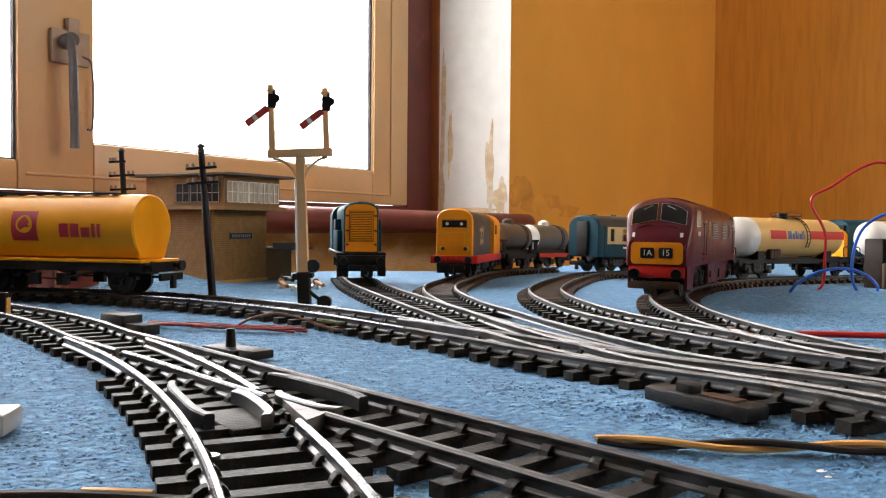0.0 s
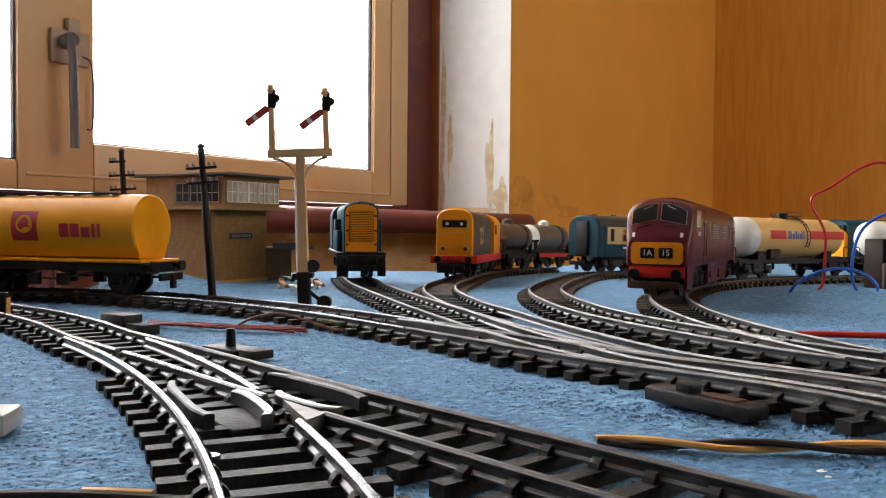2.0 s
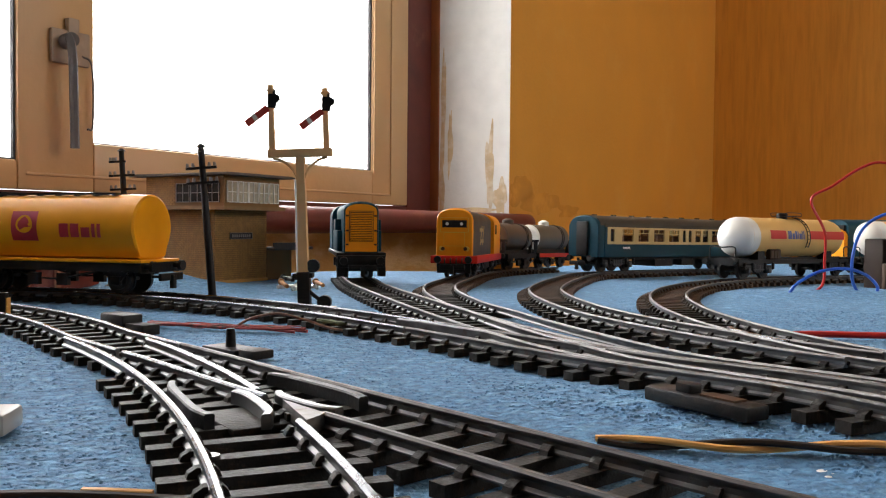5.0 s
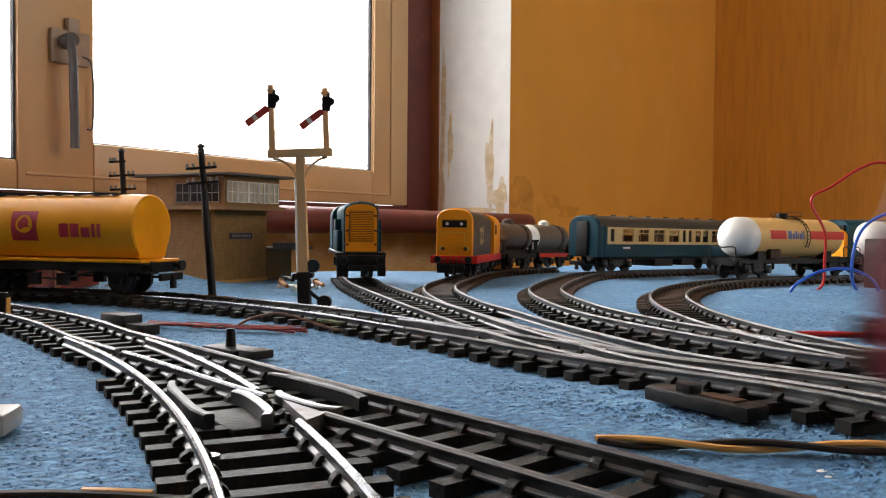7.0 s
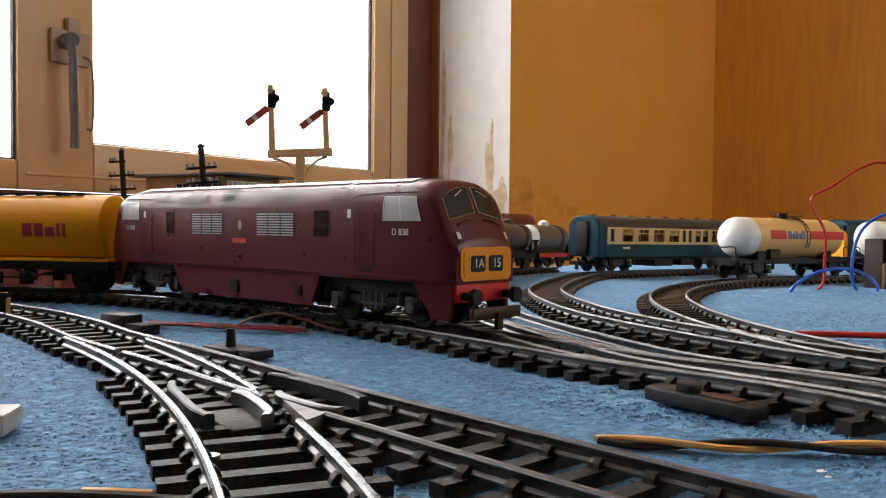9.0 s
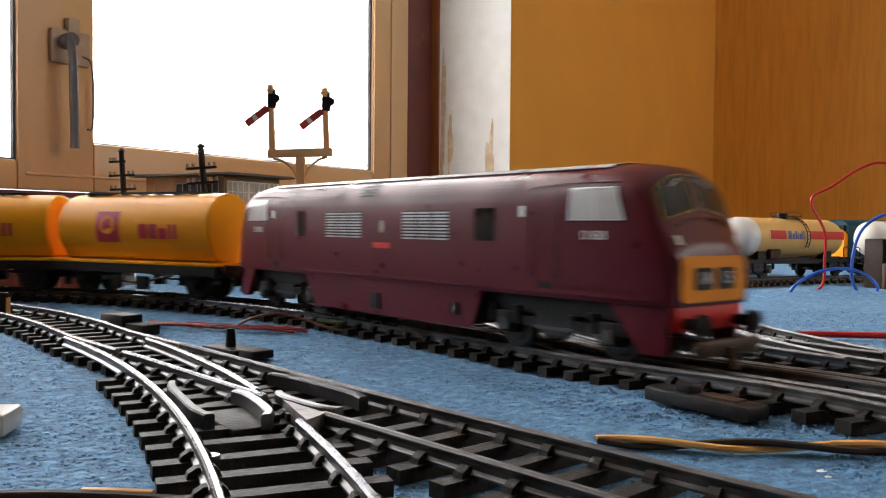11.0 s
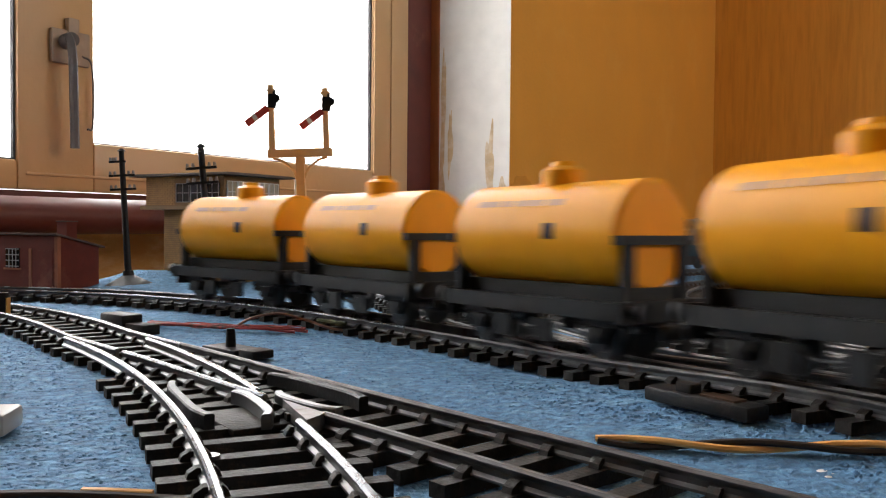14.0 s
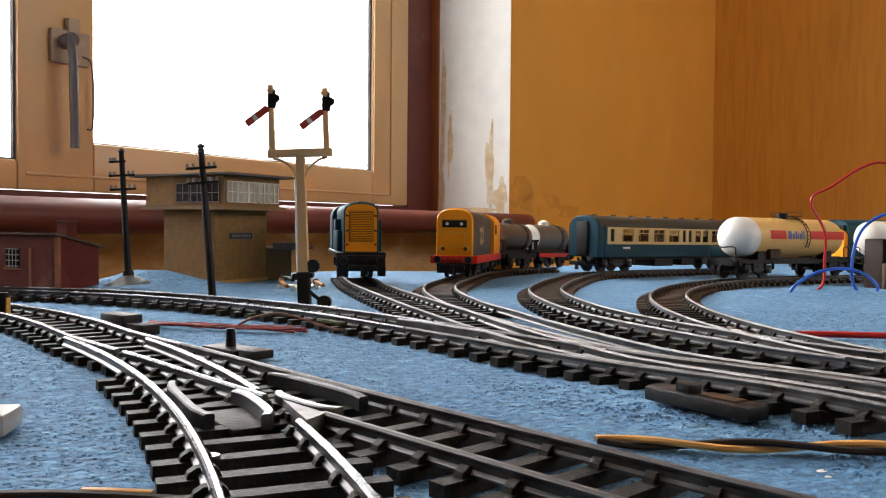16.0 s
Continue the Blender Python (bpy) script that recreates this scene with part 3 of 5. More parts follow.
def build_tracks():
    m1, m2 = MAIN.near(-.36, .36), MAIN.near(.25, -.05)
    # past mj the rail tops are coloured dark, as if mirroring the room
    mj = S0 + .052
    lay_track(MAIN, m1, m2, "main running track, curved, on brown-black sleepers", rails=[(o, a, b, m) for o in (.0087, -.0087) for a, b, m in ((m1, mj, rail_m), (mj + .0006, m2, dark_rail_m))])
    a = BRANCH_A
    lay_track(a, .005, a.near(-.082, .60), "siding track that leaves the main line", pitch=.0095, top=dull_rail_m, skip=((0, .125),))
    b = BRANCH_A2
    lay_track(b, .005, b.near(.105, .87), "siding track curving behind the yellow locomotive", rusty=.46, top=dull_rail_m, skip=((0, .215),))
    w = BRANCH_W
    lay_track(w, w.near(.195, .045), w.l[-1] - .01, "loop track on which the white tankers stand", rusty=.38, top=dull_rail_m)
    c = BRANCH_B
    lay_track(c, .008, c.near(.30, .905), "curved siding track under the blue coach", skip=((0, .010),), rusty=.42, top=dull_rail_m, drop=.00030)
    f = FRONT
    sw, frog = f.near(-.0760, .2240), f.near(-.0140, .1530)
    # beyond the switch the dim reflection is again given by dark_rail_m
    lay_track(f, .05, f.near(.20, -.085), "front track with a turnout on black sleepers",
              rails=[(.0087, .05, sw), (.0087, sw + .0006, f.near(.20, -.085), dark_rail_m), (-.0087, .05, sw), (-.0087, sw + .004, frog - .020), (-.0087, frog - .0005, f.near(.20, -.085), dark_rail_m)])
    k = CURVE
    kr = k.near(-.0280, .1350)
    lay_track(k, .0, k.l[-1] - .03, "curved leg of the front turnout", skip=((0, .055),),
              rails=[(-.0087, .0, k.l[-1] - .03), (.0087, .016, kr - .030), (.0087, kr - .002, k.l[-1] - .03)])
    # check rails, wing rails and frog of the front turnout
    def block(name, path, s0, s1, off, m, label, w=.0009, z0=.0022, z1=.0049):
        t = thing(name, label, "turnout fitting", group="turnout fittings")
        bm = bmesh.new()
        rings = []
        n = 10
        for i in range(n + 1):
            s = s0 + (s1 - s0) * i / n
            p, h = path.at(s), path.heading(s)
            flare = .0016 * (abs(2 * i / n - 1) ** 4) * (-1 if off > 0 else 1)
            o = off + flare
            rings.append([(p[0] - math.sin(h) * (o + y), p[1] + math.cos(h) * (o + y), sag(*p) + z) for y, z in ((-w, z0), (w, z0), (w, z1 - .0003), (w * .7, z1), (-w * .7, z1), (-w, z1 - .0003))])
        loft(bm, rings)
        part("bar", bm, m, t)
        return t
    block("check_rail", f, f.near(-.0400, .1830), f.near(-.0170, .1580), .0060, black_m, "black plastic check rail beside the outer rail", w=.0011)
    block("check_rail", k, k.near(-.0500, .1760), k.near(-.0350, .1450), -.0058, black_m, "black plastic check rail on the curved leg")
    block("wing_rail", k, k.near(-.0450, .1650), k.near(-.0340, .1420), .0062, railside_m, "steel wing rail by the frog")
    block("wing_rail", f, f.near(-.0290, .1690), f.near(-.0150, .1530), -.0062, railside_m, "steel wing rail by the frog")
    t = thing("turnout_frog", "pale grey cast frog of the turnout", "turnout fitting", group="turnout fittings")
    bm = bmesh.new()
    tri = [(-.0292, .1569), (-.0200, .1462), (-.0205, .1440), (-.0222, .1405)]
    loft(bm, [[(x, y, z) for x, y in tri] for z in (.0022, .0049)])
    part("crossing_nose", bm, dull_rail_m, t, smooth=False)
    part("throat_plate", B(-.0095, .0075, -.0060, .0070, .0010, .0022, bevel=.0003), sleeper_m, t, "black plastic throat plate").matrix_basis = pose(-.0345, .1535, 0, 0, 0, -55)
    part("rivet_plate", C((-.0345, .1275, .0022), (-.0345, .1275, .0025), .0014, seg=20), railside_m, t, "round fixing plate")
    # frog plates of the far ladder
    block("check_rail", MAIN, S0 + .03, S0 + .085, .0060, railside_m, "grey steel guard rail in the ladder of turnouts")
    block("check_rail", a, .085, .120, -.0060, railside_m, "grey steel guard rail in the ladder of turnouts")
    block("check_rail", w, w.near(.1005, .248), w.near(.0935, .283), .0060, rail_m, "bright steel guard rail in the ladder of turnouts")


# ---------------------------------------------------------------- rolling stock pieces
def wheelset(parent, x, r=.0062, rz=0):
    w = part("wheelset", C((x, -.0088, r), (x, -.0062, r), r, seg=22), wheel_m, parent, "blackened wheels on a bright axle")
    me = bmesh.new()
    for s in (-1, 1):
        cyl(me, (x, s * .0062, r), (x, s * .0086, r), r, seg=22)
        cyl(me, (x, s * .0056, r), (x, s * .0063, r), r + .0009, seg=22)
        cyl(me, (x, s * .0086, r), (x, s * .0091, r), r * .72, r * .70, seg=18)
    old = w.data
    w.data = mesh_of("wheelset", me, wheel_m, True)
    bpy.data.meshes.remove(old)
    part("axle", C((x, -.0112, r), (x, .0112, r), .0009, seg=8), axle_m, w, "bright steel axle")
    return w


def buffers(parent, x, z=.0125, spread=.0110, length=.0055):
    s = 1 if x > 0 else -1
    for y in (-spread, spread):
        bm = C((x, y, z), (x + s * length * .75, y, z), .0013, seg=10)
        cyl(bm, (x + s * length * .70, y, z), (x + s * length, y, z), .0026, .0024, seg=14)
        part("buffer", bm, black_m, parent)


def coupling(parent, x, z=.0075, m=None):
    s = 1 if x > 0 else -1
    bm = bmesh.new()
    box(bm, x - s * .004, x + s * .0055, -.0011, .0011, z - .0006, z + .0006)
    box(bm, x + s * .0045, x + s * .0062, -.0085, .0085, z - .0014, z + .0020, bevel=.0003)
    box(bm, x + s * .0055, x + s * .0075, -.0012, .0012, z - .0050, z + .0010)
    part("coupling", bm, m or coupling_m, parent, "brown tension-lock coupling")


def wagon_frame(parent, half, zf0=.0102, zf1=.0142, axles=(-.034, .034), width=.0135):
    for s in (-1, 1):
        part("solebar", B(-half, half, s * width - .0008, s * width + .0008, zf0, zf1), black_m, parent, "black solebar")
        part("headstock", B(s * half - .0009, s * half + .0009, -width - .0012, width + .0012, zf0 - .0006, zf1 + .0004), black_m, parent, "black headstock")
    part("underframe", B(-half, half, -.0085, .0085, zf0 + .0003, zf1 - .0003), black_m, parent, "black moulded underframe")
    for x in axles:
        for s in (-1, 1):
            bm = bmesh.new()
            y = s * (width - .0028)
            for k in (-1, 1):
                v = [(x + k * .0011, y - .0006, .0050), (x + k * .0022, y - .0006, .0050), (x + k * .0065, y - .0006, zf0), (x + k * .0045, y - .0006, zf0)]
                loft(bm, [v, [(a, b + .0012, c) for a, b, c in v]])
            box(bm, x - .0026, x + .0026, y - .0010, y + .0012, .0040, .0080, bevel=.0004)
            for k in range(3):
                box(bm, x - .0070 + k * .0012, x + .0070 - k * .0012, y - .0008, y + .0008, .0082 + k * .0006, .0088 + k * .0006)
            part("axleguard", bm, black_m, parent)
        wheelset(parent, x)
    bm = bmesh.new()
    for s in (-1, 1):
        y = s * (width - .0010)
        tube(bm, [(axles[0] + .012, y, .0095), (0, y, .0062), (axles[1] - .012, y, .0095)], .0005, 6)
        tube(bm, [(axles[1] - .008, y + s * .0012, .0100), (.004, y + s * .0012, .0058)], .0006, 6)
        for x in (-.008, .008):
            box(bm, x - .003, x + .003, y - .0022, y, .0035, .0090)
    part("brake_gear", bm, black_m, parent)
    for s in (-1, 1):
        buffers(parent, s * half)
        coupling(parent, s * (half + .001), m=black_m)


def tank_ring(x, r, cz, neck=None, n=32):
    """A tank's outline; with neck the foot narrows to a saddle of that half width."""
    out = []
    for k in range(n):
        a = math.tau * k / n
        y, z = r * math.sin(a), cz + r * math.cos(a)
        if neck is not None and z < cz - r * .45:
            f = (cz - r * .45 - z) / (r * .55)
            side = 1 if y >= 0 else -1
            lim = neck + (r * .893 - neck) * max(1 - f, 0) ** 1.4
            y = side * max(abs(y), lim * min(1, abs(y) / (r * .25) if abs(y) < r * .25 else 1))
        out.append((x, y, z))
    return out


def shell_tanker():
    """The long golden tank wagon with a horseshoe end and a walkway."""
    t = thing("tank_wagon", "golden yellow oil tank wagon with crimson markings, black underframe", "tank wagon", group="tank wagons of the train")
    cz, r = .0302, .0149
    bm = bmesh.new()
    loft(bm, [tank_ring(x, r - d, cz, .0095) for x, d in ((-.0458, .0010), (-.0450, 0), (-.02, 0), (.02, 0), (.0450, 0), (.0458, .0010))])
    part("tank", bm, yellow_m, t, "golden yellow tank barrel")
    bm = bmesh.new()
    box(bm, -.0500, .0500, -.0148, .0148, .0142, .0156, bevel=.0003)
    part("deck", bm, yellow_m, t, "yellow deck plate")
    wagon_frame(t, .0490)
    bm = bmesh.new()
    for s in (-1, 1):
        box(bm, -.036, .030, s * .0042 - .0012, s * .0042 + .0012, .0452, .0459)
    for k in range(7):
        x = -.034 + k * .0105
        box(bm, x - .0008, x + .0008, -.0058, .0058, .0445, .0453)
    for x in (-.030, -.004, .022):
        box(bm, x - .0018, x + .0018, -.0030, .0030, .0425, .0450)
    box(bm, -.036, -.0345, -.0055, .0055, .0440, .0465)
    part("walkway", bm, black_m, t, "black top walkway")
    for s in (-1, 1):
        def skin(x, z, s=s, d=.00015):
            return (x, s * (math.sqrt(max(r * r - (z - cz) ** 2, 1e-8)) + d), z)
        bm = patch(bmesh.new(), lambda u, v: skin(-s * u, v), -.0200, -.0056, .0235, .0371, 8, 8)
        mk = part("emblem_panel", bm, red_mark_m, t, "crimson square emblem")
        bm = bmesh.new()
        c = [bm.verts.new(skin(-s * (-.0126 + .0046 * math.cos(a)), .0308 + .0046 * math.sin(a) * (1 if math.sin(a) > 0 else .8), d=.0003)) for a in [math.tau * i / 20 for i in range(20)]]
        bm.faces.new(c)
        part("emblem_disc", bm, yellow_m, mk)
        bm = bmesh.new()
        for z in (.0303, .0255):
            patch(bm, lambda u, v: skin(-s * u, v, d=.00045), -.0152, -.0100, z - .0006, z + .0006, 6, 1)
        part("emblem_bar", bm, red_mark_m, mk)
        x = .0066
        for w, h in ((.0050, .0062), (.0046, .0062), (.0046, .0045), (.0018, .0062), (.0018, .0062)):
            part("word_bar", patch(bmesh.new(), lambda u, v: skin(-s * u, v), x, x + w, .0254, .0254 + h, 3, 4), red_mark_m, t, "plain crimson printed bar")
            x += w + .0011
    return t


def dome_tanker():
    """The short yellow tank wagon with a filler dome and end stanchions."""
    t = thing("dome_tank_wagon", "faded yellow four-wheeled tank wagon with filler dome", "tank wagon", group="dome tank wagons of the train")
    cz, r = .0300, .0136
    bm = bmesh.new()
    loft(bm, [tank_ring(x, r - d, cz) for x, d in ((-.0308, .0010), (-.0300, 0), (0, 0), (.0300, 0), (.0308, .0010))])
    part("tank", bm, yellow_m, t, "faded yellow tank barrel")
    bm = C((0, 0, cz + r - .0020), (0, 0, cz + r + .0032), .0056, seg=24)
    cyl(bm, (0, 0, cz + r + .0032), (0, 0, cz + r + .0044), .0056, .0036, seg=24)
    cyl(bm, (0, 0, cz + r + .0040), (0, 0, cz + r + .0056), .0034, .0028, seg=16)
    part("filler_dome", bm, yellow_m, t, "yellow filler dome with lid")
    wagon_frame(t, .0332, axles=(-.0225, .0225))
    for s in (-1, 1):
        for y in (-.0098, .0098):
            part("stanchion", B(s * .0315 - .0010, s * .0315 + .0010, y - .0016, y + .0016, .0142, .0276), black_m, t, "black end stanchion")
        part("end_bar", B(s * .0315 - .0011, s * .0315 + .0011, -.0138, .0138, .0276, .0298), black_m, t, "black end cross bar")
    part("tank_cradle", B(-.0315, .0315, -.0075, .0075, .0140, .0175), black_m, t, "black tank cradle")
    for s in (-1, 1):
        def skin(x, z, s=s, d=.00015):
            return (x, s * (math.sqrt(max(r * r - (z - cz) ** 2, 1e-8)) + d), z)
        bb = patch(bmesh.new(), lambda u, v: skin(-s * u, v), .0065, .0105, .0288, .0328, 3, 4)
        part("data_plate", bb, black_m, t, "small dark square plate")
        x = -.022
        for w in (.009, .004, .011, .006):
            part("word_bar", patch(bmesh.new(), lambda u, v: skin(-s * u, v), x, x + w, .0372, .0388, 4, 2), faint_m, t, "faint printed bar")
            x += w + .0012
    return t


# ---------------------------------------------------------------- diesel with raked nose
class Hull:
    """Skin of a diesel: half width and roof height change along x; the sides are upright and the roof is domed."""

    def __init__(self, half, w, h, floor, spring, nose):
        self.half, self.w, self.h, self.floor, self.spring, self.nose = half, w, h, floor, spring, nose

    def dims(self, x):
        d = self.half - abs(x)
        xs = [p[0] for p in self.nose]
        hh = np.interp(d, xs, [p[1] for p in self.nose])
        ww = np.interp(d, xs, [p[2] for p in self.nose])
        return ww, hh

    def ring(self, x, n=18):
        w, h = self.dims(x)
        sp = min(self.spring, h - .006)
        out = [(x, -w * .985, self.floor), (x, -w, self.floor + .002)]
        for k in range(n + 1):
            a = math.pi * k / n
            c, s = math.cos(a), math.sin(a)
            out.append((x, -w * (abs(c) ** .78) * (1 if c > 0 else -1), sp + (h - sp) * (s ** .90)))
        out += [(x, w, self.floor + .002), (x, w * .985, self.floor)]
        return out

    def top(self, x, y):
        w, h = self.dims(x)
        if abs(y) >= w:
            return -1
        sp = min(self.spring, h - .006)
        c = (abs(y) / w) ** (1 / .78)
        return sp + (h - sp) * ((1 - c * c) ** .5) ** .90

    def front(self, y, z, d=.0003):
        lo, hi = 0.0, .035
        for _ in range(22):
            m = (lo + hi) / 2
            if self.top(self.half - m, y) >= z:
                hi = m
            else:
                lo = m
        return (self.half - hi + d, y, z)

    def side(self, x, z, s, d=.0002):
        w, h = self.dims(x)
        sp = min(self.spring, h - .006)
        if z <= sp:
            return (x, s * (w + d), z)
        f = min((z - sp) / (h - sp), .9999) ** (1 / .90)
        return (x, s * (w * ((1 - f * f) ** .5) ** .78 + d), z + d * .4)


def frame_strip(hull_fn, u0, u1, v0, v1, t):
    """Four narrow strips round an opening on a curved skin."""
    bm = bmesh.new()
    patch(bm, hull_fn, u0 - t, u1 + t, v0 - t, v0, 6, 1)
    patch(bm, hull_fn, u0 - t, u1 + t, v1, v1 + t, 6, 1)
    patch(bm, hull_fn, u0 - t, u0, v0, v1, 1, 6)
    patch(bm, hull_fn, u1, u1 + t, v0, v1, 1, 6)
    return bm


def bogie(parent, x, span=.018, r=.0066, label="black bogie with bright axle ends"):
    bm = bmesh.new()
    for s in (-1, 1):
        y = s * .0118
        box(bm, x - span - .006, x + span + .006, y - .0010, y + .0010, .0068, .0092)
        for k in (-1, 1):
            box(bm, x + k * span - .0030, x + k * span + .0030, y - .0016, y + .0016, .0042, .0100, bevel=.0004)
            for q in (-1, 1):
                cyl(bm, (x + k * span + q * .0048, y + s * .0012, .0070), (x + k * span + q * .0048, y + s * .0012, .0118), .0012, seg=8)
        loft(bm, [[(x - .007, yy, .0105), (x - .003, yy, .0045), (x + .003, yy, .0045), (x + .007, yy, .0105)] for yy in (y - .0012, y + .0014)])
    box(bm, x - span, x + span, -.0100, .0100, .0085, .0110)
    b = part("bogie", bm, black_m, parent, label)
    for s in (-1, 1):
        y = s * .0130
        for k in (-1, 1):
            ax = C((x + k * span, y, .0066), (x + k * span, y + s * .0012, .0066), .0017, seg=12)
            box(ax, x + k * span - .0024, x + k * span + .0024, y - .0003, y + .0003, .0048, .0098)
            part("axle_box", ax, bogie_grey_m, b, "dusty grey axle box")
        sp = bmesh.new()
        for q in (-.0045, -.0015, .0015, .0045):
            box(sp, x + q - .0004, x + q + .0004, y - .0002, y + .0008, .0052, .0108)
        box(sp, x - .0065, x + .0065, y - .0002, y + .0006, .0064, .0072)
        part("spring_hanger", sp, bogie_grey_m, b, "dusty grey spring hangers")
    for k in (-1, 1):
        w = bmesh.new()
        for s in (-1, 1):
            cyl(w, (x + k * span, s * .0062, r), (x + k * span, s * .0086, r), r, seg=24)
            cyl(w, (x + k * span, s * .0086, r), (x + k * span, s * .0090, r), r * .75, r * .7, seg=20)
        cyl(w, (x + k * span, -.0128, r), (x + k * span, .0128, r), .0010, seg=8)
        part("wheelset", w, wheel_m, b)


def warship():
    """The maroon diesel-hydraulic."""
    t = thing("diesel_locomotive", "maroon diesel locomotive with small yellow warning panel", "locomotive")
    H = Hull(.1072, .0165, .0480, .0150, .0385, [(0, .0278, .0138), (.0009, .0300, .0144), (.0025, .0328, .0149), (.0045, .0372, .0153), (.0065, .0418, .0156), (.0085, .0452, .0158), (.0110, .0470, .0160), (.016, .0478, .0163), (.022, .0480, .0165), (.2, .0480, .0165)])
    xs = [.1072, .1063, .1047, .1027, .1007, .0987, .0962, .0912, .0852, .05, 0]
    xs = [-x for x in xs] + xs[::-1][1:]
    body = part("body", loft(bmesh.new(), [H.ring(x) for x in xs]), maroon_loco_m, t, "maroon body shell")
    # roof walk panels, made wide and pale to paint in the roof's highlight
    bm = bmesh.new()
    for a, b in ((-.086, -.030), (-.029, .012), (.013, .055), (.056, .086)):
        patch(bm, lambda x, y: (x, y, H.top(x, y) + .0004), a, b - .0006, -.0105, .0105, 4, 10)
    part("roof_panel", bm, loco_roof_m, body, "pale grey roof panels with the roof's highlight in their colour")
    # lower skirts between and beside the bogies
    for s in (-1, 1):
        v = [(-.050, s * .0160, .0150), (.046, s * .0160, .0150), (.040, s * .0154, .0042), (-.044, s * .0154, .0042)]
        part("skirt", loft(bmesh.new(), [v, [(x, y - s * .0012, z) for x, y, z in v]]), maroon_loco_m, t, "maroon lower skirt panel")
        for k in (-1, 1):
            v = [(k * .0905, s * .0158, .0150), (k * .1055, s * .0140, .0150), (k * .1050, s * .0140, .0040), (k * .0985, s * .0150, .0040)]
            part("valance", loft(bmesh.new(), [v, [(x, y - s * .0014, z) for x, y, z in v]]), maroon_loco_m, t, "maroon corner valance")
    bm = bmesh.new()
    box(bm, -.100, .100, -.0125, .0125, .0105, .0152)
    box(bm, -.043, .039, -.0140, .0140, .0050, .0105)
    part("chassis", bm, black_m, t, "black chassis")
    # rivet strips and holes on the skirt
    for s in (-1, 1):
        for x in (-.030, -.010, .012, .030):
            part("skirt_seam", patch(bmesh.new(), lambda u, v: (u, s * .01615, v), x - .008, x + .006, .0124, .0126, 2, 1), coupling_m, body)
        part("skirt_hole", B(-.008, -.0035, s * .0150, s * .0163, .0062, .0112), black_m, body)
        part("skirt_hole", B(.0325, .0355, s * .0150, s * .0163, .0075, .0110), black_m, body)
    # waist band and lower lip
    bm = bmesh.new()
    for s in (-1, 1):
        patch(bm, lambda u, v: H.side(u, v, s, .00045), -.104, .104, .0162, .0172, 30, 1)
    part("waist_moulding", bm, maroon_loco_m, body)
    for s in (-1, 1):
        F = lambda u, v, s=s: H.side(u, v, s, .00022)
        F2 = lambda u, v, s=s: H.side(u, v, s, .00040)
        # cab side windows
        for k in (-1, 1):
            def SW(u, v, d=.00022, s=s, k=k):
                x = .0786 + .0158 * u + .0004 * v - .0026 * u * v
                return H.side(k * x, .0343 + .0072 * v, s, d)
            g = part("cab_side_window", patch(bmesh.new(), SW, 0, 1, 0, 1, 6, 6), cab_glass_m, body, "pale grey cab side glazing")
            part("window_surround", frame_strip(lambda u, v: SW(u, v, .00030), -.02, 1.02, -.03, 1.03, .05), black_m, g, "dark rubber window surround")
            part("window_trim", frame_strip(lambda u, v: SW(u, v, .00045), 0, 1, 0, 1, .030), silver_m, g, "bright silver window trim")
            part("window_bar", patch(bmesh.new(), lambda u, v: SW(u, v, .00045), .48, .51, 0, 1, 1, 6), silver_m, g)
            part("gutter", tube(bmesh.new(), [H.side(k * x, z, s, .0003) for x, z in ((.0640, .0412), (.0665, .0424), (.0770, .0430), (.0930, .0430))], .00018, 5, 5), maroon_loco_m, body, "thin rain gutter over the cab door")
            # cab door with its handrails
            a, b = (.0672, .0735) if k > 0 else (-.0735, -.0672)
            d = part("cab_door", frame_strip(F2, a, b, .0190, .0425, .00022), black_m, body, "recessed cab door outline")
            bm = bmesh.new()
            for x in (a - .0016, b + .0016):
                tube(bm, [(x, s * .0167, .0205), (x, s * .0176, .0212), (x, s * .0176, .0350), (x, s * .0167, .0357)], .00019, 6, 4)
            part("handrail", bm, maroon_loco_m, d)
            part("door_vent", patch(bmesh.new(), F2, a + .0008, b - .0008, .0170, .0186, 3, 1), black_m, d)
            # engine room windows
            a, b = (.0432, .0515) if k > 0 else (-.0552, -.0496)
            g = part("engine_window", patch(bmesh.new(), F, a, b, .0286, .0374, 4, 4), dark_glass_m, body, "dark engine-room window")
            part("window_trim", frame_strip(F2, a, b, .0286, .0374, .0003), maroon_loco_m, g)
            # louvred grilles
            a, b = (.0100, .0320) if k > 0 else (-.0345, -.0130)
            g = part("grille_backing", patch(bmesh.new(), F, a, b, .0283, .0370, 4, 2), black_m, body)
            bm = bmesh.new()
            for i in range(9):
                z = .0285 + i * .00095
                patch(bm, F2, a, b, z, z + .00048, 6, 1)
            part("grille_slats", bm, louvre_m, g, "pale grey horizontal grille slats")
            bm = bmesh.new()
            for f in (.33, .67):
                x = a + (b - a) * f
                patch(bm, lambda u, v: H.side(u, v, s, .0006), x - .0003, x + .0003, .0283, .0370, 1, 3)
            part("grille_bar", bm, black_m, g)
            # roof louvres
            for a, b in (((.012, .030), (.050, .060)) if k > 0 else ((-.048, -.026), (-.068, -.058))):
                bm = bmesh.new()
                for i in range(5):
                    z = .0405 + i * .0010
                    patch(bm, lambda u, v: H.side(u, v, s, .00075), a, b, z, z + .0006, 5, 1)
                part("roof_louvre", bm, maroon_loco_m, body, "ribbed roof louvre")
            # small works plates
            x = k * .062 if k > 0 else -.073
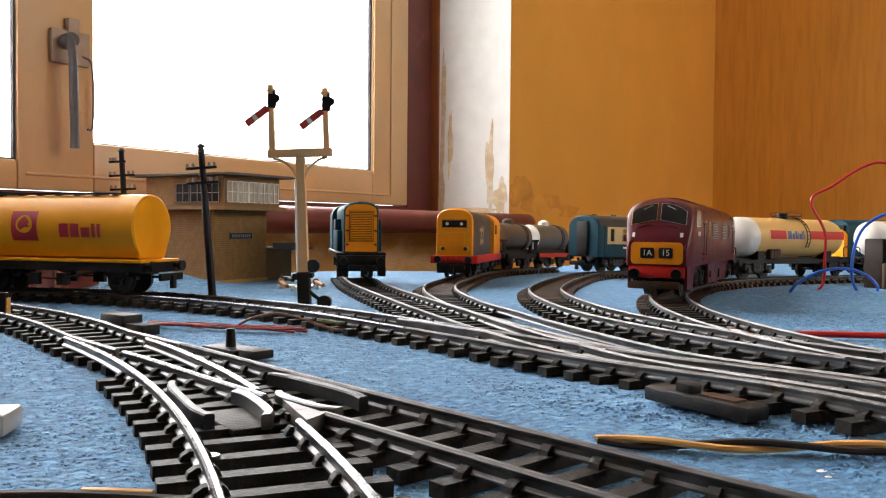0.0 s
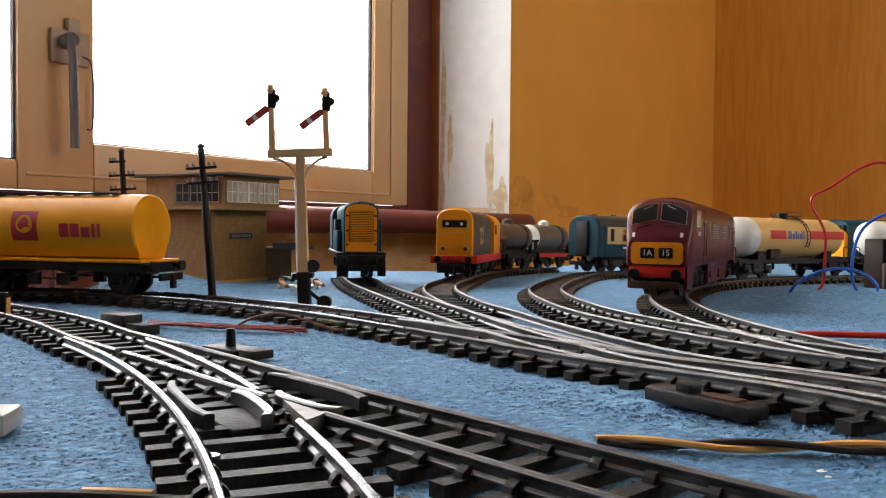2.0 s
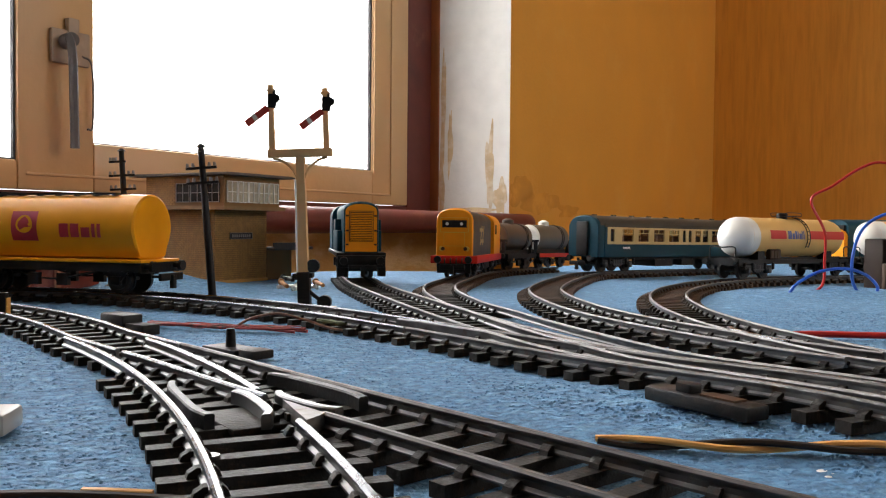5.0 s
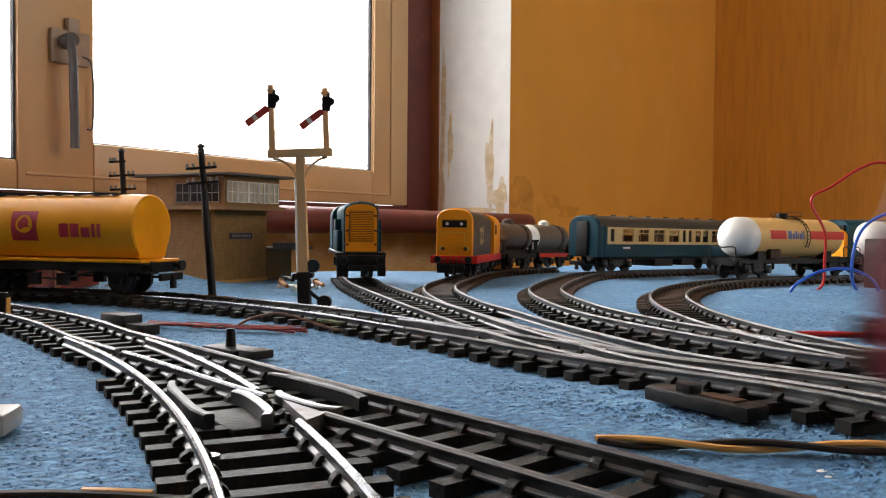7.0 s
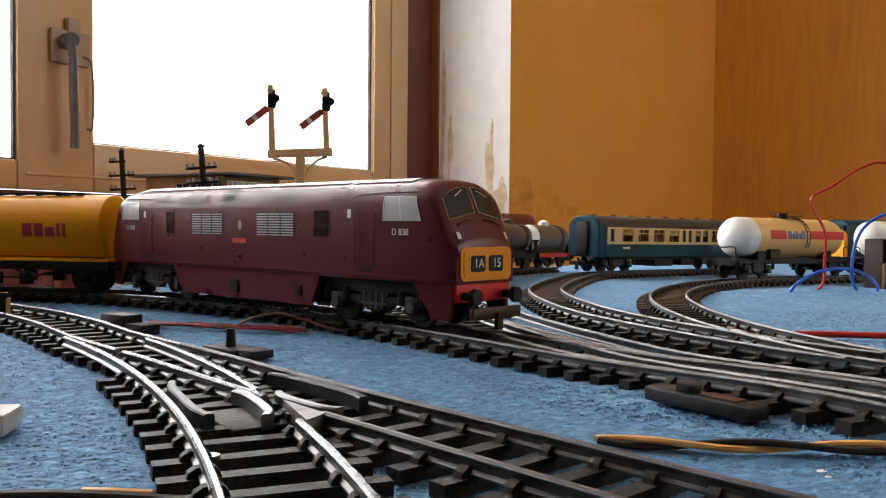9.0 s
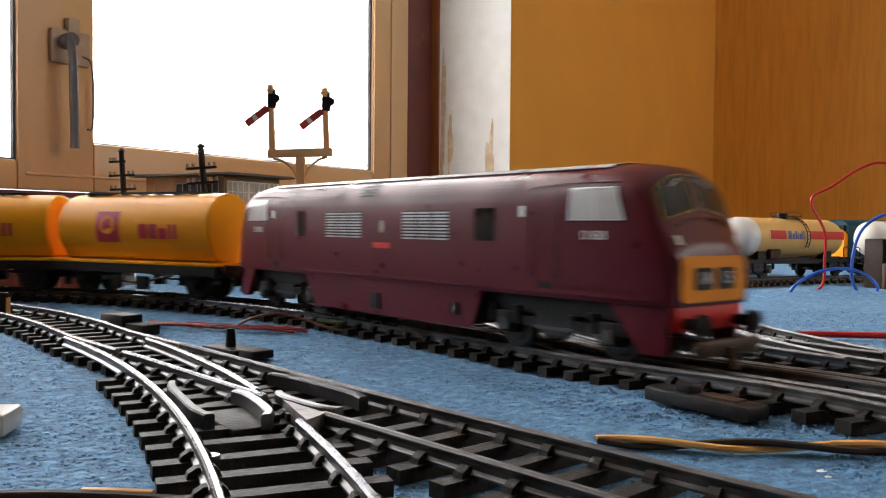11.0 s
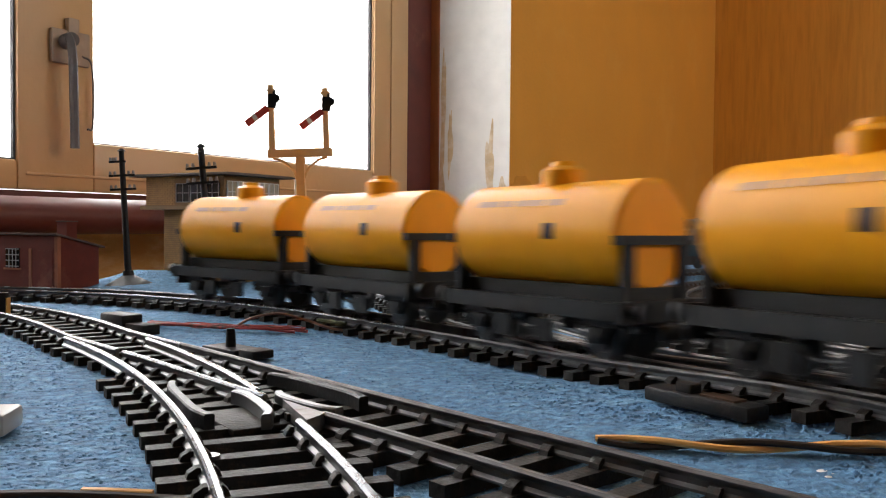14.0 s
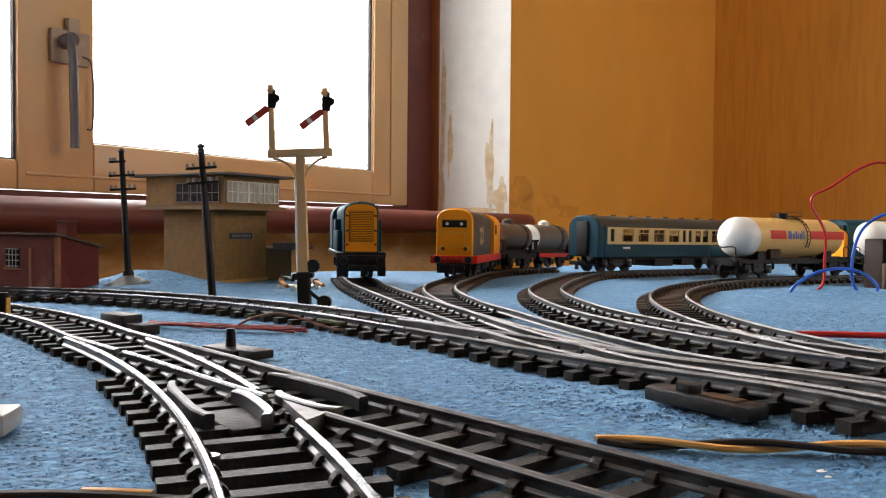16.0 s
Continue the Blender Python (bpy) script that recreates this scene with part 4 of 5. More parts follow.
            part("works_plate", patch(bmesh.new(), F2, x - .0009, x + .0009, .0350, .0378, 2, 2), white_m, body)
            # step strip under the cab
            a, b = (.0755, .0960) if k > 0 else (-.0960, -.0755)
            part("cab_moulding", frame_strip(lambda u, v, s=s: H.side(u, v, s, .0006), a, b, .0188, .0216, .0003), maroon_loco_m, body)
            m = Matrix.Translation((k * .0860, s * .01675, .0305)) @ Euler((radians(90), 0, 0 if s < 0 else math.pi)).to_matrix().to_4x4()
            lettering("running_number", "D 838", .0030, white_m, body, m)
        bm = bmesh.new()
        for i in range(5):
            patch(bm, F2, -.0155, -.006, .0415 + i * .0010, .0420 + i * .0010, 4, 1)
        part("exhaust_vent", bm, black_m, body, "black roof vent slots")
        bm = bmesh.new()
        patch(bm, F, -.0060, .0030, .0254, .0272, 4, 1)
        part("nameplate", bm, bufferbeam_m, body, "small red nameplate")
        bm = bmesh.new()
        c = [bm.verts.new(F(-.0012 + .0012 * math.cos(q), .0322 + .0020 * math.sin(q))) for q in [math.tau * i / 16 for i in range(16)]]
        bm.faces.new(c)
        part("crest", bm, glazing_m, body, "white lion-wheel roundel as a plain disc")
    # both noses
    for k in (1, -1):
        G = lambda y, z, k=k: (lambda p: (p[0] * k, p[1], p[2]))(H.front(y, z, .00025))
        G2 = lambda y, z, k=k: (lambda p: (p[0] * k, p[1], p[2]))(H.front(y, z, .0005))
        for s in (-1, 1):
            def W(u, v, fn=G):
                y = s * (.0007 + u * .0124)
                z0, z1 = .0368 - .0024 * u, .0452 - .0042 * u ** 2.5
                return fn(y, z0 + (z1 - z0) * v)
            g = part("windscreen", patch(bmesh.new(), W, 0, 1, 0, 1, 8, 8), dark_glass_m, body, "dark windscreen pane")
            WF = lambda u, v: W(u, v, G2)
            part("windscreen_trim", frame_strip(WF, .02, .98, .03, .97, .014), gold_m if s * k < 0 else silver_m, g)
            part("wiper", tube(bmesh.new(), [G2(s * .0035, .0440), G2(s * .0075, .0420)], .00018, 5, 4), silver_m, g)
            part("handrail", tube(bmesh.new(), [G2(s * .0025, .0348), G2(s * .0060, .0345), G2(s * .0100, .0330)], .0003, 5, 4), maroon_loco_m, body)
            part("marker_lamp", patch(bmesh.new(), G2, s * .0113 - .0007, s * .0113 + .0007, .0287, .0308, 2, 3), white_m, body, "small white marker lamp")
            part("lamp_iron", tube(bmesh.new(), [G2(s * .0133, .0262), G2(s * .0131, .0244), G2(s * .0131, .0225)], .0003, 5, 4), maroon_loco_m, body)
            buffers(t, k * .1067, z=.0112, spread=.0098, length=.0058)
        NX = .1072
        def rounded(x0, x1, y0, y1, z0, z1, rad):
            pts = [(cy + rad * math.cos(a), cz + rad * math.sin(a)) for cy, cz, q in ((y1 - rad, z1 - rad, 0), (y0 + rad, z1 - rad, 1), (y0 + rad, z0 + rad, 2), (y1 - rad, z0 + rad, 3)) for a in [(q + i / 4) * math.pi / 2 for i in range(5)]]
            return loft(bmesh.new(), [[(k * x, y, z) for y, z in pts] for x in (x0, x1)])
        wp = part("warning_panel", rounded(NX - .001, NX + .0004, -.0122, .0122, .0158, .0262, .0020), warn_m, body, "yellow warning panel")
        part("panel_recess", rounded(NX, NX + .0006, -.0108, .0108, .0170, .0250, .0012), warn_m, wp)
        for s, text in ((-1, "1A"), (1, "15")):
            y = s * .0043 * k
            bx = rounded(NX, NX + .0009, y - .0033, y + .0033, .0186, .0236, .0008)
            hb = part("headcode_box", bx, black_m, wp, "black headcode blind")
            m = Matrix.Translation((k * (NX + .00105), y, .0211)) @ Euler((radians(90), 0, radians(90) * k)).to_matrix().to_4x4()
            lettering("headcode_characters", text, .0040, white_m, wp, m)
        bm = B(k * .1040, k * .1068, -.0130, .0130, .0092, .0150, bevel=.0006)
        part("buffer_beam", bm, bufferbeam_m, t, "red buffer beam")
        bm = bmesh.new()
        box(bm, k * .096, k * .112, -.0012, .0012, .0050, .0066)
        box(bm, k * .1105, k * .1125, -.0115, .0115, .0042, .0078, bevel=.0004)
        box(bm, k * .112, k * .1135, -.0012, .0012, .0010, .006)
        part("coupling", bm, coupling_m, t, "brown tension-lock coupling bar")
        bogie(t, k * .0700)
    return t


# ---------------------------------------------------------------- stock that stands still
def on_path(path, s, span=.06):
    a, b = path.at(s - span / 2), path.at(s + span / 2)
    c = path.at(s)
    za, zb = sag(*a), sag(*b)
    m = (a + b) / 2 * .5 + c * .5
    h = math.atan2(b[1] - a[1], b[0] - a[0])
    return pose(m[0], m[1], (za + zb) / 2 + RAIL, 0, -math.degrees(math.atan2(zb - za, span)), math.degrees(h))


def box_body(half, w, h, floor, spring, n=14, power=.8):
    def ring(x, k=1.0, dh=0.0):
        out = [(x, -w * k, floor)]
        for i in range(n + 1):
            a = math.pi * i / n
            out.append((x, -w * k * (abs(math.cos(a)) ** power) * (1 if math.cos(a) > 0 else -1), spring + (h - dh - spring) * math.sin(a)))
        out.append((x, w * k, floor))
        return out
    return ring


def class20():
    t = thing("hood_diesel_locomotive", "yellow-nosed grey diesel locomotive with red buffer beam", "locomotive")
    ring = box_body(.078, .0125, .0475, .0150, .0395)
    part("hood", loft(bmesh.new(), [ring(.030), ring(-.0765), ring(-.078, .97, .001)]), rail_grey_m, t, "dark grey engine hood")
    part("nose_end", loft(bmesh.new(), [ring(-.0745, 1.004, -.0003), ring(-.0775, 1.004, -.0003), ring(-.0788, .97, .0008)]), warn_m, t, "yellow nose end")
    r2 = box_body(.078, .0150, .0480, .0150, .0385)
    part("cab", loft(bmesh.new(), [r2(.078), r2(.032)]), warn_m, t, "yellow cab")
    for s in (-1, 1):
        part("cab_window", patch(bmesh.new(), lambda u, v: (u, s * .0152, v), .038, .050, .031, .0385, 1, 1), dark_glass_m, t)
        bm = bmesh.new()
        for z, x0, x1 in ((.0335, -.040, -.022), (.0255, -.036, -.018)):
            box(bm, x0, x1, s * .0126 - .0001, s * .0126 + .0001, z - .0012, z + .0012)
        for x0 in (-.038, -.026):
            loft(bm, [[(x0, y, .0225), (x0 + .003, y, .0225), (x0 + .012, y, .0365), (x0 + .009, y, .0365)] for y in (s * .0126 - .0001, s * .0126 + .0001)])
        part("arrow_emblem", bm, cream_m, t, "white double-arrow emblem")
    bm = B(-.0790, -.0786, -.0085, .0085, .0345, .0395)
    hb = part("headcode_panel", bm, black_m, t, "black headcode panel with two lamps")
    for y in (-.0050, .0050):
        part("headcode_lamp", C((-.0790, y, .0370), (-.0795, y, .0370), .0011, seg=12), white_m, hb)
        part("tail_lamp", C((-.0785, y * 1.55, .0200), (-.0795, y * 1.55, .0200), .0013, seg=12), coupling_m, t)
    part("headcode_frame", frame_strip(lambda u, v: (-.0791, u, v), -.0088, .0088, .0342, .0398, .0005), warn_m, t)
    for y in (-.0088, .0088):
        part("lamp_bezel", C((-.0786, y, .0200), (-.0793, y, .0200), .0018, .0016, seg=14), gold_m, t, "pale lamp bezel")
    for y in (-.006, -.002, .002, .006):
        part("brake_hose", tube(bmesh.new(), [(-.0805, y, .0135), (-.0820, y, .0120), (-.0815, y, .0085)], .0005, 5, 4), coupling_m, t)
    part("hood_seam", frame_strip(lambda u, v: (-.0790, u, v), -.0070, .0070, .0220, .0310, .00025), gold_m, t)
    part("nose_door", frame_strip(lambda u, v: (-.0790, u, v), -.0095, .0095, .0315, .0410, .0003), gold_m, t)
    bm = bmesh.new()
    box(bm, -.080, .080, -.0162, .0162, .0100, .0152, bevel=.0004)
    part("footplate", bm, bufferbeam_m, t, "red buffer beam and footplate edge")
    for k in (1, -1):
        buffers(t, k * .080, z=.0126, spread=.0105)
        coupling(t, k * .081, m=black_m)
        bogie(t, k * .046, .016)
        bm = bmesh.new()
        box(bm, k * .0785, k * .0805, -.0115, .0115, .0035, .0100)
        part("snow_plough_mount", bm, black_m, t)
    part("fuel_tank", B(-.022, .022, -.0125, .0125, .0045, .0100, bevel=.0008), black_m, t)
    part("chassis", B(-.072, .072, -.0115, .0115, .0080, .0102), black_m, t)
    return t


def shunter():
    t = thing("shunting_locomotive", "rail-blue shunter with yellow louvred bonnet end", "locomotive")
    ring = box_body(.055, .0108, .0478, .0165, .0420)
    part("bonnet", loft(bmesh.new(), [ring(.020), ring(-.052), ring(-.0535, .96, .0012)]), blue_m, t, "blue engine bonnet")
    rr = box_body(.055, .0096, .0462, .0172, .0415)
    part("bonnet_end", loft(bmesh.new(), [rr(-.0530), rr(-.0545)]), warn_m, t, "yellow bonnet end")
    # brown panel supplies the shade between the slats by its colour
    part("louvre_gap_shade", B(-.0549, -.0544, -.0066, .0066, .0242, .0412), coupling_m, t, "dark panel standing in for shade between the louvres")
    bm = bmesh.new()
    for i in range(16):
        box(bm, -.0556, -.0544, -.0064, .0064, .0245 + i * .00104, .0245 + i * .00104 + .0006)
    part("radiator_louvres", bm, warn_m, t, "yellow radiator louvres")
    part("louvre_frame", frame_strip(lambda u, v: (-.0548, u, v), -.0070, .0070, .0238, .0416, .0004), coupling_m, t)
    bm = bmesh.new()
    for y in (-.0085, .0085):
        for z in (.0215, .0300, .0390):
            box(bm, -.0552, -.0544, y - .0008, y + .0008, z - .0005, z + .0005)
    part("hinges", bm, coupling_m, t)
    part("cab", loft(bmesh.new(), [r(x) for r in [box_body(.055, .0140, .0480, .0165, .0390)] for x in (.055, .021)]), blue_m, t, "blue cab")
    bm = bmesh.new()
    for s in (-1, 1):
        box(bm, -.040, .010, s * .0105, s * .0138, .0170, .0300, bevel=.0006)
        box(bm, -.030, -.012, s * .0105, s * .0146, .0300, .0370, bevel=.0005)
    part("side_locker", bm, blue_m, t, "blue side lockers")
    part("running_plate", B(-.0560, .0570, -.0150, .0150, .0140, .0166, bevel=.0003), black_m, t)
    part("frames", B(-.050, .050, -.0100, .0100, .0050, .0142), black_m, t)
    bm = bmesh.new()
    for x in (-.030, 0, .030):
        for s in (-1, 1):
            cyl(bm, (x, s * .0064, .0080), (x, s * .0090, .0080), .0080, seg=24)
            cyl(bm, (x, s * .0105, .0080), (x, s * .0125, .0080), .0030, seg=10)
    part("wheels", bm, wheel_m, t)
    part("buffer_beam", B(-.0585, -.0560, -.0145, .0145, .0078, .0150, bevel=.0004), black_m, t)
    for y in (-.0125, .0125):
        part("step", B(-.0570, -.0500, y - .0022, y + .0022, .0022, .0078), black_m, t)
    buffers(t, -.0585, z=.0118)
    coupling(t, -.060, m=black_m)
    return t


def coach():
    t = thing("passenger_coach", "rail-blue and cream passenger coach with seats showing inside", "railway coach")
    L = .112
    ring = box_body(L, .0165, .0478, .0130, .0375)
    part("roof", loft(bmesh.new(), [box_body(L, .0163, .0480, .0395, .0400)(x) for x in (-L + .003, L - .003)]), grey_roof_m, t, "dark grey ribbed roof")
    bm = bmesh.new()
    for k in range(9):
        box(bm, -.1 + k * .025, -.0965 + k * .025, -.0016, .0016, .0478, .0490)
    part("roof_vent", bm, grey_roof_m, t)
    part("end", loft(bmesh.new(), [ring(-L + .008), ring(-L + .001), ring(-L, .96, .001)]), blue_m, t, "blue coach end")
    part("end", loft(bmesh.new(), [ring(L - .008), ring(L - .001), ring(L, .96, .001)]), blue_m, t, "blue coach end")
    part("gangway", B(-L - .0022, -L, -.0058, .0058, .0140, .0425, bevel=.0005), black_m, t, "black corridor gangway")
    part("gangway_frame", frame_strip(lambda u, v: (-L - .0003, u, v), -.0063, .0063, .0142, .0435, .0008), blue_m, t)
    spec = [(-.0945, .0050, 0), (-.074, .0150, 1), (-.052, .0150, 1), (-.030, .0150, 1), (-.008, .0150, 1), (.0075, .0045, 0), (.0165, .0045, 0), (.029, .0085, 1), (.041, .0085, 1), (.059, .0150, 1), (.080, .0150, 1), (.0955, .0045, 0)]
    for s in (-1, 1):
        # lower blue panel, cream band with openings, upper rail
        part("lower_side", B(-L + .008, L - .008, s * .0165 - .0006, s * .0165 + .0006, .0130, .0238), blue_m, t, "blue lower side")
        part("cant_rail", B(-L + .008, L - .008, s * .0163 - .0006, s * .0163 + .0006, .0382, .0412), grey_roof_m, t)
        edges = [-.101]
        side = lambda a, b, c, d: B(a, b, s * .0165 - .0006, s * .0165 + .0006, c, d)
        band = part("window_band", side(-.101, .101, .0238, .0262), cream_m, t, "cream window band", smooth=False)
        part("window_header", side(-.101, .101, .0366, .0382), cream_m, band, smooth=False)
        for c, w, _ in spec:
            part("window_pillar", side(edges[-1], c - w / 2, .0262, .0366), cream_m, band, smooth=False)
            edges.append(c + w / 2)
        part("window_pillar", side(edges[-1], .101, .0262, .0366), cream_m, band, smooth=False)
        part("corner_panel", B(-L + .0082, -.101, s * .0165 - .0006, s * .0165 + .0006, .0238, .0382), blue_m, t)
        part("corner_panel", B(.101, L - .0082, s * .0165 - .0006, s * .0165 + .0006, .0238, .0382), blue_m, t)
        for c, w, big in spec:
            p = part("pane", B(c - w / 2, c + w / 2, s * .0160 - .0001, s * .0160 + .0001, .0262, .0366), dark_glass_m if not big else glass_mat("coach_glass", (.8, .85, .85)), band, smooth=False)
            if big:
                p.visible_shadow = False
                bm = bmesh.new()
                box(bm, c - w / 2, c + w / 2, s * .0163 - .0004, s * .0163 + .0004, .0330, .0335)
                box(bm, c - .0003, c + .0003, s * .0163 - .0004, s * .0163 + .0004, .0335, .0366)
                part("glazing_bar", bm, cream_m, band)
        bm = bmesh.new()
        for k in range(5):
            box(bm, -.080 + k * .0019, -.0786 + k * .0019, s * .01715, s * .01725, .0200, .0216)
        part("word_bars", bm, white_m, t, "small white lettering as plain bars")
    bm = bmesh.new()
    for k in range(16):
        x = -.088 + k * .0117
        for y in (-.0090, .0090):
            box(bm, x - .0012, x + .0012, y - .0050, y + .0050, .0150, .0315, bevel=.0006)
    part("seats", bm, interior_m, t, "brown seats")
    part("coach_floor", B(-L + .008, L - .008, -.0155, .0155, .0130, .0150), black_m, t)
    part("partition", B(-.0150, -.0140, -.0150, .0150, .0150, .0390), interior_m, t)
    bm = bmesh.new()
    box(bm, -.100, .100, -.0120, .0120, .0105, .0130)
    box(bm, -.030, -.004, -.0130, .0130, .0045, .0105)
    box(bm, .010, .030, -.0130, .0130, .0050, .0105)
    part("underframe", bm, black_m, t)
    for k in (1, -1):
        bogie(t, k * .082, .016)
        buffers(t, k * L, z=.0120)
        coupling(t, k * (L + .001), m=black_m)
    return t


def bogie_tanker():
    t = thing("bogie_tank_wagon", "white-ended cream bogie tank wagon with red band", "tank wagon", group="white bogie tank wagons")
    cz, r, L = .0300, .0143, .070
    caps = [(.0, .0150), (.0006, .0118), (.0018, .0082), (.0036, .0048), (.006, .0020), (.009, .0005), (.012, 0)]
    def rings(k, items):
        return [tank_ring(k * (L - d), max(r - c, .0003), cz) for d, c in items]
    part("tank", loft(bmesh.new(), [tank_ring(-L + .012, r, cz), tank_ring(L - .012, r, cz)]), tank_cream_m, t, "cream tank barrel")
    for k in (-1, 1):
        part("tank_end", loft(bmesh.new(), rings(k, caps + [(.0122, 0)])), tank_white_m if k < 0 else tank_cream_m, t, "domed white tank end")
    ws = bmesh.new()
    loft(ws, [tank_ring(-L + .0121, r + .00006, cz), tank_ring(-L + .020, r + .00006, cz)])
    part("white_ring", ws, tank_white_m, t)
    for s in (-1, 1):
        def skin(x, z, s=s, d=.0002):
            return (x, s * (math.sqrt(max(r * r - (z - cz) ** 2, 1e-8)) + d), z)
        for a, b in ((-.038, -.018), (.014, .062)):
            part("red_band", patch(bmesh.new(), skin, a, b, .0290, .0352, 6, 4), red_stripe_m, t, "red band along the barrel")
        bm = bmesh.new()
        x = -.0160
        for w, h in ((.0050, .006), (.0030, .0042), (.0028, .006), (.0012, .006), (.0030, .0042), (.0012, .006), (.0012, .006)):
            patch(bm, skin, x, x + w, .0290, .0290 + h, 2, 3)
            x += w + .0007
        part("word_bars", bm, blue_mark_m, t, "dark blue lettering as plain bars")
        rack = part("equipment_rack", B(-.037, -.024, s * .0100, s * .0135, .0140, .0215, bevel=.0003), brown_block_m, t, "brown equipment rack below the barrel")
        for q in range(3):
            part("rack_drawer", B(-.0362 + q * .0042, -.0326 + q * .0042, s * .0134, s * .0138, .0150, .0205), coupling_m, rack)
        bm = bmesh.new()
        for q in (-.0018, .0018):
            pts = [(.010 + q, s * (r + .0012) * math.sin(a), cz + (r + .0012) * math.cos(a)) for a in [.15 + i * .32 for i in range(7)]]
            tube(bm, pts, .00035, 5, 3)
        for i in range(10):
            a = .3 + i * .19
            box(bm, .0082, .0118, s * (r + .0012) * math.sin(a) - .0003, s * (r + .0012) * math.sin(a) + .0003, cz + (r + .0012) * math.cos(a) - .0002, cz + (r + .0012) * math.cos(a) + .0003)
        part("ladder", bm, black_m, t, "black side ladder")
    bm = bmesh.new()
    box(bm, -.006, .014, -.0060, .0060, .0458, .0464)
    cyl(bm, (-.002, 0, .0435), (-.002, 0, .0480), .0040, seg=16)
    for y in (-.0060, .0060):
        tube(bm, [(-.006, y, .0460), (-.006, y, .0484), (.014, y, .0484), (.014, y, .0460)], .0003, 5, 4)
    part("top_platform", bm, black_m, t, "black top platform with rail")
    bm = bmesh.new()
    box(bm, -.074, .074, -.0050, .0050, .0105, .0150)
    for s in (-1, 1):
        box(bm, -.074, .074, s * .0120 - .0008, s * .0120 + .0008, .0108, .0140)
        box(bm, s * .074 - .0010, s * .074 + .0010, -.0140, .0140, .0100, .0148)
        tube(bm, [(-.0745, s * .010, .0148), (-.0745, s * .010, .0225), (-.0745, 0, .0225)], .0005, 5, 4)
        for x in (-.045, .045):
            box(bm, x - .004, x + .004, s * .004, s * .0115, .0140, .0200)
    part("underframe", bm, black_m, t, "black underframe with end railing")
    for k in (-1, 1):
        bogie(t, k * .050, .0125, .0060)
        buffers(t, k * .0745, z=.0125)
    return t


def plain_tanker(name, label, barrel, end, red=False):
    t = thing(name, label, "tank wagon")
    cz, r = .0288, .0128
    part("tank", loft(bmesh.new(), [tank_ring(x, r - d, cz) for x, d in ((-.030, 0), (.030, 0), (.0322, .0012))]), barrel, t)
    part("tank_end", loft(bmesh.new(), [tank_ring(x, r - d, cz) for x, d in ((-.0325, .0030), (-.0318, .0008), (-.0299, 0))]), end, t)
    bm = C((0, 0, cz + r - .002), (0, 0, cz + r + .003), .0052, seg=20)
    cyl(bm, (0, 0, cz + r + .003), (0, 0, cz + r + .0048), .0048, .0022, seg=20)
    part("filler_dome", bm, end if red else barrel, t)
    wagon_frame(t, .0345, axles=(-.0225, .0225))
    bm = bmesh.new()
    for s in (-1, 1):
        for y in (-.0098, .0098):
            box(bm, s * .0330 - .0010, s * .0330 + .0010, y - .0016, y + .0016, .0142, .0270)
        box(bm, s * .0330 - .0011, s * .0330 + .0011, -.0128, .0128, .0250, .0270)
    for x in (.0165, .0200):
        loft(bm, [tank_ring(x - .0006, r + .0004, cz), tank_ring(x + .0008, r + .0004, cz)])
    box(bm, -.0325, .0325, -.0078, .0078, .0140, .0178)
    part("tank_cradle", bm, black_m, t)
    if red:
        for s in (-1, 1):
            part("solebar_stripe", B(-.034, .034, s * .0144 - .0002, s * .0144 + .0002, .0104, .0142), red_stripe_m, t, "red solebar")
    return t


def far_diesel():
    t = thing("far_diesel_locomotive", "blue diesel locomotive with yellow end, partly hidden", "locomotive")
    ring = box_body(.09, .0160, .0480, .0150, .0390)
    part("body", loft(bmesh.new(), [ring(-.086), ring(.09)]), blue_m, t)
    part("cab_end", loft(bmesh.new(), [box_body(.09, .0158, .0400, .0150, .0330)(-.0868), box_body(.09, .0150, .0395, .0150, .0330)(-.0900)]), warn_m, t, "yellow cab end")
    for y in (-.0070, .0070):
        part("windscreen", B(-.0875, -.0862, y - .0055, y + .0055, .0360, .0430), dark_glass_m, t)
    part("headcode_panel", B(-.0905, -.0898, -.006, .006, .027, .032), black_m, t)
    part("chassis", B(-.088, .088, -.0120, .0120, .0070, .0152), black_m, t)
    for k in (-1, 1):
        bogie(t, k * .055)
        buffers(t, k * .09)
    return t


def build_parked():
    s = shunter()
    s.matrix_basis = on_path(BRANCH_A, BRANCH_A.near(-.0590, .576))
    c = class20()
    c.matrix_basis = on_path(BRANCH_A2, BRANCH_A2.near(.0095, .585) + .079)
    a = plain_tanker("brown_tank_wagon", "weathered brown tank wagon with black straps", brown_tank_m, brown_tank_m)
    a.matrix_basis = on_path(BRANCH_A2, BRANCH_A2.near(.0095, .585) + .205)
    a = plain_tanker("grey_tank_wagon", "grey tank wagon with white end and red solebar", grey_tank_m, tank_white_m, True)
    a.matrix_basis = on_path(BRANCH_A2, BRANCH_A2.near(.0095, .585) + .287)
    k = coach()
    k.matrix_basis = on_path(BRANCH_B, BRANCH_B.near(.124, .715) + .113, .16)
    m = bogie_tanker()
    s1 = BRANCH_W.near(.194, .609) + .073
    m.matrix_basis = on_path(BRANCH_W, s1, .10)
    copy_thing(m, on_path(BRANCH_W, s1 + .166, .10))
    f = far_diesel()
    f.matrix_basis = pose(.432, .800, sag(.432, .80) + RAIL, 0, 0, 20)


